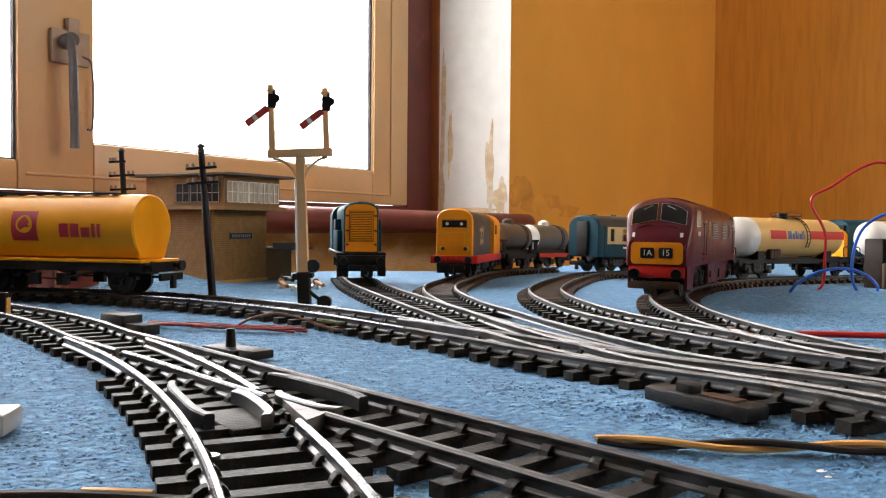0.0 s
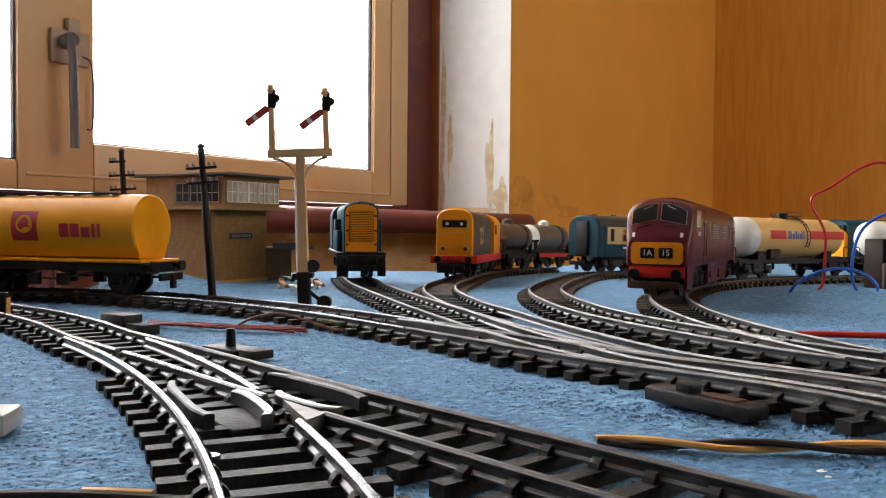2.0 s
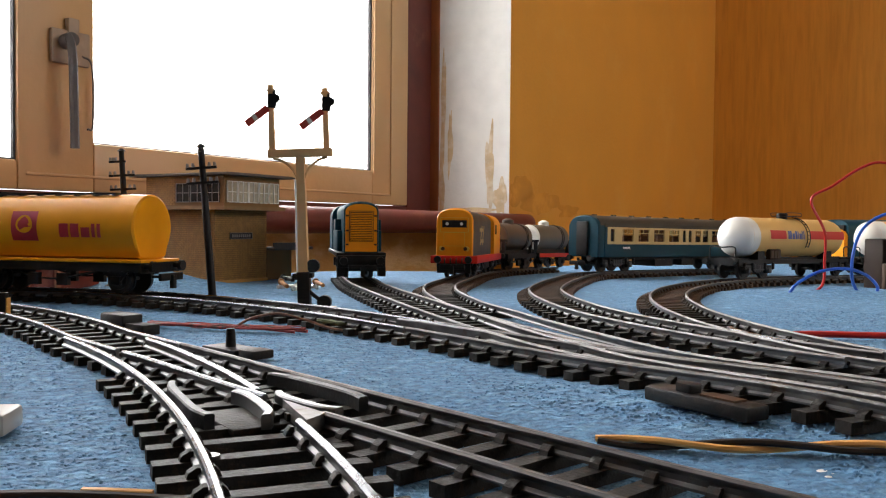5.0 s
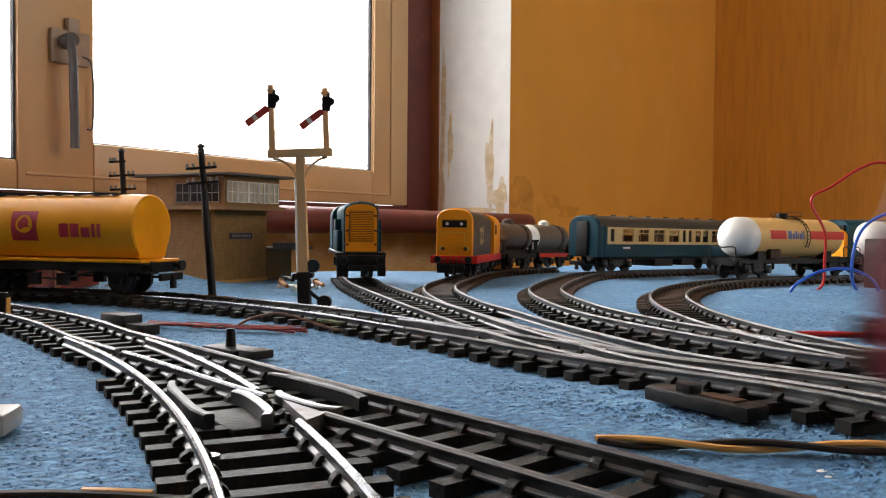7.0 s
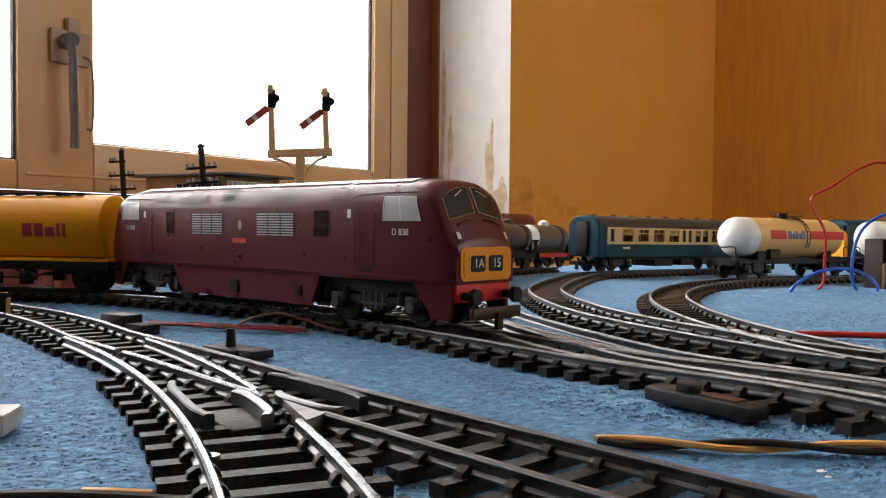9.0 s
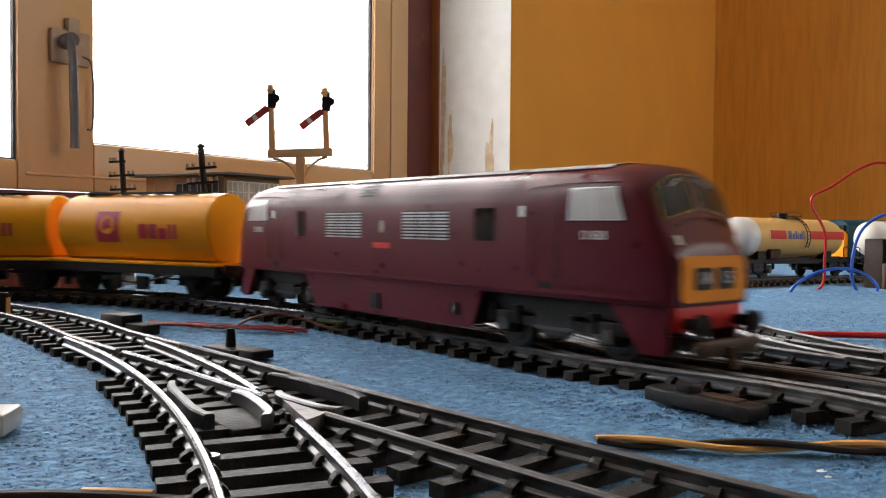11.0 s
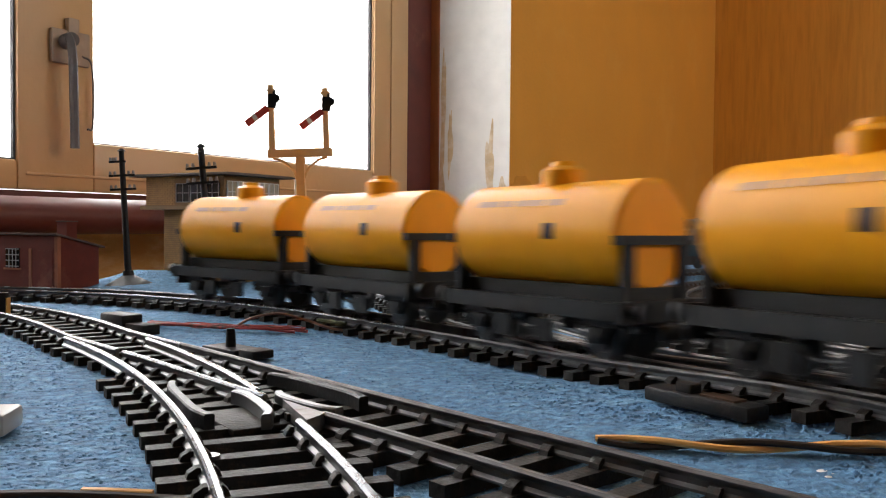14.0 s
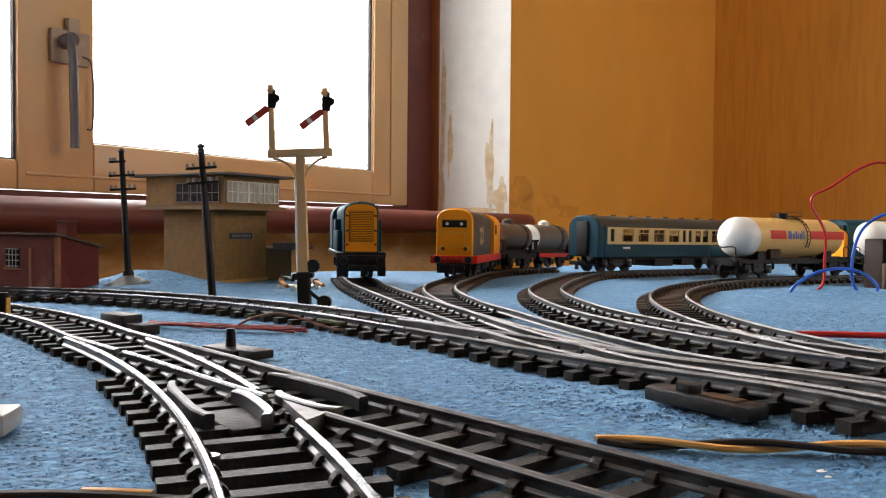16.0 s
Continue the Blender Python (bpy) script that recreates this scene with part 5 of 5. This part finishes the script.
# ---------------------------------------------------------------- scenery
def signal():
    t = thing("bracket_signal", "cream twin-arm bracket signal with red arms lowered", "railway signal", pose(-.0583, .3635, 0, 0, -2.0, -2))
    base = bmesh.new()
    box(base, -.014, .012, -.010, .010, .0, .0014, bevel=.0003)
    part("base_plate", base, tank_white_m, t)
    bm = bmesh.new()
    loft(bm, [[(x * w, y * w, z) for x, y in ((-1, -1), (1, -1), (1, 1), (-1, 1))] for w, z in ((.0021, .016), (.0017, .066))])
    part("post", bm, signal_m, t, "cream tapered post")
    part("post_foot", B(-.0026, .0026, -.0026, .0026, .0014, .017, bevel=.0003), black_m, t, "black post foot")
    bm = bmesh.new()
    box(bm, -.0136, .0136, -.0022, .0022, .0655, .0690, bevel=.0003)
    part("bracket_beam", bm, signal_m, t, "cream cross beam")
    bm = bmesh.new()
    for s in (-1, 1):
        tube(bm, [(s * .0012, 0, .0560), (s * .0035, 0, .0605), (s * .0075, 0, .0640), (s * .0115, 0, .0652)], .0006, 6)
    part("bracket_brace", bm, signal_m, t, "curved bracket braces")
    for x in (-.0118, .0112):
        z = 0 if x < 0 else -.002
        bm = bmesh.new()
        loft(bm, [[(x + a * w, b * w, h) for a, b in ((-1, -1), (1, -1), (1, 1), (-1, 1))] for w, h in ((.0012, .069), (.0010, .0945 + z))])
        d = part("doll_post", bm, signal_m, t, "cream doll post")
        bm = B(x - .0017, x + .0017, -.0015, .0015, .0935 + z, .0945 + z)
        cyl(bm, (x, 0, .0945 + z), (x, 0, .0962 + z), .0013, seg=8)
        part("finial", bm, signal_m, d)
        arm = loft(bmesh.new(), [[(-.0010, y, -.0015), (-.0010, y, .0015), (-.0125, y, .0016), (-.0125, y, -.0016)] for y in (-.0018, -.0014)])
        a = part("signal_arm", arm, signal_arm_m, t, "red lowered arm with white bar")
        a.matrix_basis = pose(x, -.0005, .0870 + z, 0, -35, 0)
        w = part("white_bar", B(-.0088, -.0070, -.0021, -.0018, -.00155, .00155), white_m, a)
        bm = bmesh.new()
        cyl(bm, (.0015, -.0020, .0006), (.0015, -.0010, .0006), .0020, seg=12)
        cyl(bm, (.0040, -.0020, .0012), (.0040, -.0010, .0012), .0018, seg=12)
        part("spectacle", bm, black_m, a, "dark spectacle plate")
        bm = B(x - .0012, x + .0018, -.0012, .0022, .0865 + z, .0925 + z, bevel=.0003)
        cyl(bm, (x + .0010, 0, .092 + z), (x + .0016, 0, .0945 + z), .0009, seg=8)
        part("signal_lamp", bm, black_m, d, "dark signal lamp")
    part("lamp_rod", tube(bmesh.new(), [(-.0023, -.0018, .016), (-.0020, -.0016, .056)], .0005, 6), white_m, t, "white operating rod")
    part("upper_weight", C((.0042, -.002, .0195), (.0042, .001, .0195), .0028, seg=14), black_m, t, "round black balance weight")
    part("lower_weight", C((.0085, -.002, .0040), (.0085, .001, .0040), .0030, seg=14), black_m, t, "round black balance weight")
    bm = bmesh.new()
    tube(bm, [(.002, -.001, .009), (.0055, -.001, .0060), (.0085, -.001, .0045)], .0009, 6)
    box(bm, -.0045, .0040, -.0020, .0020, .0145, .0165)
    tube(bm, [(-.0045, 0, .0155), (-.0048, 0, .013)], .0008, 6)
    part("balance_lever", bm, black_m, t, "black balance lever")


def pole(x, y, z0, lean, h, arms, foot):
    t = thing("telegraph_pole", "black plastic telegraph pole with cross arms, leaning" + (", on a round foot" if foot else ""), "telegraph pole", pose(x, y, z0, 0, -lean, 0), group="telegraph poles")
    bm = C((0, 0, 0), (0, 0, h), .0019, .0014, seg=10)
    cyl(bm, (0, 0, h - .0004), (0, 0, h + .0010), .0024, .0010, seg=10)
    part("mast", bm, post_m, t)
    for z, a, b in arms:
        bm = bmesh.new()
        box(bm, a, b, -.0014, -.0006, z - .0006, z + .0006)
        ca = part("cross_arm", bm, post_m, t)
        bm = bmesh.new()
        for k, q in enumerate(np.linspace(a + .0008, b - .0008, 6)):
            if abs(q) > .0022:
                cyl(bm, (q, -.001, z + .0005), (q, -.001, z + .0024), .0009, .0006, seg=8)
        part("insulators", bm, insulator_m, ca)
    if foot:
        bm = C((0, 0, -.0005), (0, 0, .0045), .0125, .0030, seg=24)
        cyl(bm, (0, 0, .0045), (0, 0, .0070), .0030, .0026, seg=16)
        part("foot", bm, post_m, t, "black conical foot")


def signal_box():
    """Near corner at the origin; one face runs along -x, the other along +y."""
    t = thing("signal_box", "tan card signal box with brick base, overhanging flat roof", "model building", pose(-.1400, .5270, .0002, 0, 0, -30))
    LX, LY = .0440, .0465
    core = part("base_core", B(-LX, 0, 0, LY, .0, .0455), mortar_m, t, "mortar behind the brickwork", smooth=False)

    def courses(bm, length, z0, rows, put):
        for q in range(rows):
            a = -.0015 if q % 2 else 0
            while a < length - .0006:
                a0, a1 = max(a, 0), min(a + .0027, length - .0001)
                z = z0 + q * .00128
                put(bm, a0, a1, z, z + .00100)
                a += .0030
        return bm
    for length, put in ((LX, lambda bm, a, b, c, d: box(bm, -LX + a, -LX + b, -.00018, 0, c, d)), (LY, lambda bm, a, b, c, d: box(bm, 0, .00018, a, b, c, d))):
        part("brick_face", courses(bmesh.new(), length, .0018, 34, put), brick_m, core, "ochre printed brickwork", smooth=False)["kind"] = "stuff"
    part("plinth", B(-LX - .0006, .0006, -.0006, LY + .0006, -.0002, .0017), plinth_m, t, "orange plinth")
    ux0, ux1, uy0, uy1 = -.0560, .0115, -.0040, .0460
    up = part("upper_storey", B(ux0, ux1, uy0, uy1, .0478, .0662), mortar_m, t, "tan upper storey")
    bm = bmesh.new()
    courses(bm, .0260, .0484, 14, lambda b, a, c, d, e: box(b, ux0 + a, ux0 + c, uy0 - .00018, uy0, d, e))
    part("brick_face", bm, brick_m, up, "ochre printed brickwork", smooth=False)["kind"] = "stuff"
    part("floor_band", B(-.0590, .0140, -.0065, .0490, .0455, .0478), box_upper_m, t, "projecting floor band")
    for i in range(3):
        x = -.0285 + i * .0125
        p = part("window", B(x, x + .0115, uy0 - .0006, uy0, .0500, .0618), dark_glass_m, up, "dark glazed window")
        for q in (0, .0057, .0112):
            part("glazing_bar", B(x + q, x + q + .0004, uy0 - .0010, uy0 - .0006, .0500, .0618), insulator_m, p)
        for z in (.0500, .0556, .0614):
            part("glazing_bar", B(x, x + .0116, uy0 - .0009, uy0 - .0006, z, z + .0004), insulator_m, p)
    for i in range(5):
        y = -.0022 + i * .0094
        p = part("window", B(ux1, ux1 + .0005, y, y + .0088, .0500, .0630), glazing_m, up, "pale glazed window")
        for q in (0, .0042, .0084):
            part("glazing_bar", B(ux1 + .0005, ux1 + .0010, y + q, y + q + .0005, .0500, .0630), white_m, p)
        for z in (.0500, .0562, .0626):
            part("glazing_bar", B(ux1 + .0005, ux1 + .0009, y, y + .0089, z, z + .0004), white_m, p)
    bm = B(-.0680, .0180, -.0080, .0540, .0664, .0676, bevel=.0002)
    box(bm, -.0670, .0170, -.0070, .0530, .0676, .0680)
    part("roof", bm, box_roof_m, t, "grey felt roof with wide eaves", smooth=False)
    nb = part("name_board", B(.0005, .0012, .0120, .0320, .0272, .0314), black_m, t, "dark name board")
    part("board_edge", frame_strip(lambda u, v: (.0013, u, v), .0124, .0316, .0276, .0310, .0003), insulator_m, nb)
    for i in range(9):
        part("name_bar", B(.0012, .0014, .0136 + i * .0019, .0147 + i * .0019, .0284, .0303), insulator_m, nb)
    part("landing", B(-.0080, .0060, LY + .0010, .0880, .0196, .0216, bevel=.0003), box_roof_m, t, "dark landing at the side")
    part("landing_edge", B(.0048, .0060, LY + .0010, .0700, .0216, .0246), box_roof_m, t, "low dark parapet")
    part("landing_wall", B(-.0200, .0, LY + .0010, .0720, .0, .0195), mortar_m, t, "ochre side wall")


def hut():
    t = thing("lineside_hut", "red-brown plastic hut with lean-to roof and chimney", "model building", pose(-.2150, .4870, 0, 0, 0, -25))
    x0, x1, y0, y1 = -.0350, .0140, -.0165, .0120
    bm = bmesh.new()
    loft(bm, [[(x, y0, 0), (x, y1, 0), (x, y1, .0236), (x, y0, .0302)] for x in (x0, x1)])
    part("wall", bm, hut_m, t, "red-brown moulded walls", smooth=False)
    bm = bmesh.new()
    loft(bm, [[(x, y0 - .0022, .0302), (x, y1 + .0030, .0226), (x, y1 + .0030, .0236), (x, y0 - .0022, .0313)] for x in (x0 - .001, x1 + .0018)])
    part("roof", bm, hut_roof_m, t, "slate-brown lean-to roof", smooth=False)
    ch = part("chimney", B(.0045, .0118, -.0085, -.0015, .0270, .0372), hut_m, t, "brick-red chimney", smooth=False)
    part("chimney_cap", B(.0040, .0123, -.0090, -.0010, .0373, .0380), hut_roof_m, ch, smooth=False)
    part("corner_post", B(x1 - .0018, x1 + .0005, y0 - .0005, y0 + .0018, .0, .0300), hut_trim_m, t, "orange-brown corner post", smooth=False)
    part("door", B(-.0055, .0105, y0 - .0003, y0 + .001, .0, .0215), hut_m, t, smooth=False)
    part("door_post", B(-.0078, -.0056, y0 - .0005, y0 + .001, .0, .0225), hut_trim_m, t, smooth=False)
    w = part("window", B(-.0265, -.0155, y0 - .0003, y0 + .001, .0115, .0225), dark_glass_m, t, "small dark barred window", smooth=False)
    for k in range(4):
        z = .0122 + k * .0032
        part("window_bar", B(-.0263, -.0157, y0 - .0006, y0 - .0003, z, z + .0004), clip_m, w, smooth=False)
    for k in range(3):
        x = -.0238 + k * .0028
        part("window_bar", B(x, x + .0003, y0 - .00055, y0 - .0003, .0116, .0224), clip_m, w, smooth=False)
    part("window_sill", B(-.0275, -.0145, y0 - .0010, y0 + .001, .0104, .0114), hut_trim_m, w, smooth=False)


def wire(name, pts, r, m, label, n=10):
    t = solid(name, tube(bmesh.new(), pts, r, 8, n), m, label, "wire")
    return t


def build_clutter():
    wire("red_wire", [(.1180, .2935, .0008), (.126, .2915, .0013), (.140, .2890, .0014), (.155, .2875, .0014), (.20, .285, .0014)], .0011, wire_red_m, "thick red wire lying on the felt")
    zb = sag(.225, .5)
    wire("red_wire", [(.196, .500, zb + .0012), (.208, .499, zb + .0010), (.220, .498, zb + .006), (.2215, .498, zb + .022), (.2210, .498, zb + .038), (.2130, .498, zb + .056), (.2250, .498, zb + .064), (.240, .498, zb + .074), (.253, .498, zb + .078), (.268, .498, zb + .072), (.285, .50, zb + .05), (.295, .50, zb + .02)], .0008, wire_red_m, "thin red wire arching up from the track")
    wire("blue_wire", [(.200, .496, zb + .0012), (.205, .495, zb + .008), (.217, .495, zb + .0145), (.232, .495, zb + .0165), (.244, .495, zb + .0130), (.251, .495, zb + .0060), (.2480, .495, zb + .0010), (.2410, .495, zb + .0018), (.2360, .495, zb + .0120), (.2375, .495, zb + .030), (.2440, .495, zb + .042), (.258, .495, zb + .049), (.28, .497, zb + .050), (.30, .50, zb + .03)], .0009, wire_blue_m, "blue wire looped above the felt")
    zz = sag(.272, .52)
    t = thing("terminal_block", "dark brown terminal block standing on the felt", "terminal block", pose(.2850, .522, zz - .0006, 0, 0, 4))
    part("block", B(-.0245, .020, -.010, .010, .0, .0345, bevel=.0012), brown_block_m, t)
    part("foot", B(-.0245, -.0140, -.0135, -.0095, .0, .0200, bevel=.0006), coupling_m, t, "brown wooden strip")
    # twisted pair beside the main line
    for k, m in ((0, wire_orange_m), (1, wire_black_m)):
        pts = []
        for i in range(26):
            x = .0265 + i * .0050
            y = .1455 - .0021 * i + .003 * math.sin(i * .16)
            a = i * .95 + k * math.pi
            pts.append((x, y + .0008 * math.cos(a), .0009 + sag(x, y) + .0006 * math.sin(a)))
        wire("twisted_wire", pts, .00062, m, "%s insulated wire of a twisted pair on the felt" % ("orange" if k == 0 else "black"), 6)
    wire("red_wire", [(-.106, .3085, .0012), (-.090, .3020, .0013), (-.075, .2990, .0014), (-.060, .2965, .0013), (-.046, .2920, .0006)], .0006, wire_dull_m, "red wire running under the track")
    wire("red_wire", [(-.108, .3070, .0009), (-.092, .2995, .0018), (-.078, .2975, .0010), (-.064, .2945, .0012), (-.050, .2900, .0006)], .0005, wire_dull_m, "thin red wire running under the track")
    rs = random.Random(12)
    for k in range(7):
        y0, pts = rs.uniform(-.004, .003), []
        for i in range(9):
            u = i / 8
            pts.append((-.104 + .056 * u + rs.uniform(-.002, .002), .3070 - .0150 * u + y0 + rs.uniform(-.0015, .0015), .0008 + .0012 * rs.random()))
        wire("red_strand", pts, .00022, wire_dull_m, "loose dark red strand of a frayed wire", 5)
    wire("brown_wire", [(-.072, .2960, .0012), (-.066, .2960, .0045), (-.057, .2960, .0062), (-.048, .2945, .0045), (-.036, .2915, .0014), (-.022, .290, .0010)], .00045, wire_brown_m, "thin brown wire looping over a red one")
    wire("orange_wire", [(-.0485, .1155, .0006), (-.0440, .1140, .0010), (-.0385, .1140, .0008)], .0006, wire_orange_m, "short orange wire end on the felt")
    wire("black_wire", [(-.068, .1115, .0006), (-.056, .1125, .0010), (-.046, .1118, .0012), (-.034, .1120, .0006)], .0007, wire_black_m, "black wire beside the front track")
    # uncoupler box beside the front track
    t = thing("point_motor", "small glossy black point motor box beside the track", "point motor", pose(-.1085, .2925, 0, 0, 0, -38))
    part("housing", B(-.0090, .0050, -.0040, .0040, .0, .0062, bevel=.0008), black_m, t, "black glossy plastic housing")
    part("tail", B(.0052, .0160, -.0032, .0032, .0, .0035, bevel=.0004), sleeper_m, t)
    t = thing("track_lever", "black hand lever on a turnout tie bar", "lever", pose(-.0605, .2450, 0, 0, 0, -42))
    part("lever_base", B(-.0080, .0085, -.0045, .0045, .0, .0020, bevel=.0004), black_m, t)
    part("lever_tray", B(.0088, .0155, -.0036, .0036, .0, .0024, bevel=.0004), sleeper_m, t)
    part("lever_knob", C((0, 0, .002), (0, 0, .0072), .0015, .0012, seg=12), black_m, t)
    t = thing("power_clip", "black power clip fixed to the near rail", "power clip", pose(.0500, .1670, sag(.05, .167), 0, 0, -58))
    bm = B(-.0090, .0160, -.0055, .0008, .0, .0028, bevel=.0005)
    box(bm, -.002, .002, -.0042, -.001, .0025, .0046, bevel=.0004)
    part("clip_body", bm, black_m, t)
    part("clip_spring", B(.0040, .0120, -.0040, -.0005, .0028, .0032), coupling_m, t, "rusty spring")
    t = thing("track_end_clip", "pale grey plastic clip lying on the felt", "clip", pose(-.0830, .1500, 0, 0, 0, 8))
    part("clip_body", B(-.010, .0075, -.005, .005, .0, .0040, bevel=.0008), clip_m, t)
    t = thing("lineside_post", "black and orange post at the track side", "post", pose(-.1655, .3230, 0))
    part("post", B(-.0015, .0015, -.0015, .0015, 0, .0105, bevel=.0003), black_m, t)
    part("orange_face", B(.0016, .0020, -.0014, .0014, .001, .0085), wire_orange_m, t)
    # bundle of spare wheels and bolts behind the signal
    t = thing("loose_axles", "loose spare axles lying on the felt", "scrap metal", pose(-.0760, .4650, .0005, 0, 0, 0))
    rng = random.Random(3)
    for k in range(7):
        a = rng.uniform(0, math.pi)
        c = Vector((rng.uniform(-.010, .012), rng.uniform(-.008, .008), .0025 + .0022 * (k % 3)))
        d = Vector((math.cos(a), math.sin(a), rng.uniform(-.15, .15))) * .007
        bm = C(c - d, c + d, .0011, seg=10)
        cyl(bm, c + d, c + d * 1.14, .0018, seg=12)
        part("axle", bm, (axle_m, rust_m, black_m)[k % 3], t)
    bm = bmesh.new()
    for k in range(11):
        c = Vector((.0605 + rng.uniform(-.004, .004), .1275 + rng.uniform(-.002, .002), .0004))
        ball(bm, c, rng.uniform(.0003, .0008), (1.5, 1, .3), 8)
    solid("lint", bm, white_plaster_m, "white crumbs lying on the felt", "crumbs", kind="stuff")
    bm = bmesh.new()
    for k in range(30):
        s = S0 + rng.uniform(.004, .018)
        p = MAIN.at(s)
        h = MAIN.heading(s)
        ball(bm, (p[0] + math.sin(h) * rng.uniform(.0095, .0125), p[1] - math.cos(h) * rng.uniform(.0095, .0125), .0026), rng.uniform(.0005, .0012), (1.5, 1, .8), 8)
    solid("moss_scatter", bm, olive_m, "olive scatter on a sleeper", "scatter", kind="stuff")
    for s, o in ((S0 + .036, .0087), (S0 + .062, .0087), (S0 + .002, -.0087)):
        p, h = MAIN.at(s), MAIN.heading(s)
        solid("fishplate", B(-.0045, .0045, -.0016, .0016, .0022, .0030, bevel=.0002), rust_m if o > 0 else railside_m, "rusty steel rail joiner on the main track", "rail joiner", pose(p[0] - math.sin(h) * o, p[1] + math.cos(h) * o, 0, 0, 0, math.degrees(h)), group="rail joiners")


build_room()
build_board()
build_tracks()
build_parked()
signal()
pole(-.1060, .3960, 0, 4.6, .0729, [(.0628, -.0073, .0068), (.0560, -.0075, .0072)], False)
pole(-.1720, .4700, .0040, 3.2, .0727, [(.0666, -.0067, .0024), (.0590, -.0072, .0070), (.0515, -.0070, .0072)], True)
signal_box()
hut()
build_clutter()

LOCO = warship()
LOCO.scale = (.985, .985, .985)
GOLD = [shell_tanker()]
DOMES = [dome_tanker()]
for _ in range(3):
    GOLD.append(copy_thing(GOLD[0], Matrix()))
    DOMES.append(copy_thing(DOMES[0], Matrix()))


# ---------------------------------------------------------------- movement
PITCH_GOLD, PITCH_DOME, HALF_LOCO, TAUT = .1180, .0841, .1107, .0082
# rear coupling of the locomotive along the main line, metres from S0
REAR = [(6.3, .72), (6.6, .44), (6.8, .285), (7.0, .198), (7.2, .121), (7.4, .064), (7.6, .007), (7.8, -.039), (8.0, -.077), (8.25, -.112), (8.5, -.135), (8.75, -.146), (9.0, -.149), (10.0, -.149),
        (10.3, -.143), (10.6, -.122), (10.9, -.084), (11.1, -.047), (11.3, -.006), (11.5, .037), (11.7, .082), (11.9, .136), (12.1, .185), (12.4, .274), (12.7, .357), (13.0, .441), (13.3, .523), (13.6, .606),
        (13.9, .684), (14.2, .756), (14.5, .821), (14.8, .894), (15.1, .963), (15.5, 1.06), (16.0, 1.18)]
STAND = -.1240      # where the wagons wait before they are pushed back and coupled
# nose of the locomotive along the loop track, metres from its stand at the start
AWAY = [(0, 0), (2.0, 0), (2.2, .032), (2.4, .075), (2.6, .118), (2.8, .166), (2.9, .191), (3.0, .228), (3.2, .303), (3.4, .362), (3.5, .394), (3.7, .46), (4.0, .56), (4.3, .64), (4.6, .69)]
NOSE0 = BRANCH_W.near(.1065, .398)


def slack(s):
    """The couplings close up on the curve and stretch on the straight."""
    a = (s + .02) / .08
    return .985 * s + .0052 * math.log(math.cosh(a)) - .0003


def close_up(s):
    """The wagons stand a little closer still on the tight curve."""
    return slack(s) + (.0042 * math.log(math.cosh((s + .02) / .08)) if s < -.02 else 0)


def along(table, t):
    xs, ys = [p[0] for p in table], [p[1] for p in table]
    n = len(xs)
    if t <= xs[0]:
        return ys[0]
    if t >= xs[-1]:
        return ys[-1]
    i = max(k for k in range(n) if xs[k] <= t)
    def slope(k):
        if k == 0 or k == n - 1:
            return 0 if k == 0 else (ys[k] - ys[k - 1]) / (xs[k] - xs[k - 1])
        a, b = (ys[k] - ys[k - 1]) / (xs[k] - xs[k - 1]), (ys[k + 1] - ys[k]) / (xs[k + 1] - xs[k])
        return 0 if a * b <= 0 else 2 * a * b / (a + b)
    h = xs[i + 1] - xs[i]
    u = (t - xs[i]) / h
    return ((2 * u ** 3 - 3 * u * u + 1) * ys[i] + (u ** 3 - 2 * u * u + u) * h * slope(i) + (-2 * u ** 3 + 3 * u * u) * ys[i + 1] + (u ** 3 - u * u) * h * slope(i + 1))


def stand(path, s, span, flip=False):
    a, b = path.at(s - span / 2), path.at(s + span / 2)
    h = math.degrees(math.atan2(b[1] - a[1], b[0] - a[0]))
    za, zb = sag(*a), sag(*b)
    m = (a + b) / 2
    e = -math.degrees(math.atan2(zb - za, span))
    p = pose(m[0], m[1], (za + zb) / 2 + RAIL, 0, e, h)
    return p @ pose(0, 0, 0, 0, 0, 180) if flip else p


def motions():
    rows = []
    for t in np.arange(0, 16.001, .1):
        t = float(round(t, 2))
        if t < 4.65:
            rows.append((t, stand(BRANCH_W, NOSE0 + .1072 - along(AWAY, t), .140, True)))
        elif t >= 6.0:
            rows.append((t, stand(MAIN, S0 + slack(along(REAR, max(t, 6.3))) + HALF_LOCO + TAUT * min(max((t - 9.9) / .9, 0), 1), .140)))
    walk(LOCO, rows)
    for i, ob in enumerate(GOLD + DOMES):
        off = -PITCH_GOLD * (i + .5) if i < 4 else -PITCH_GOLD * 4 - PITCH_DOME * (i - 4 + .5)
        rows = []
        for t in np.arange(0, 16.001, .1):
            t = float(round(t, 2))
            if 0 < t < 7.9:
                continue
            s = S0 + close_up((along(REAR, t) if t > 9.5 else min(along(REAR, max(t, 7.9)), STAND)) + off)
            rows.append((t, stand(MAIN, s, .068 if i < 4 else .045)))
        walk(ob, rows)


motions()
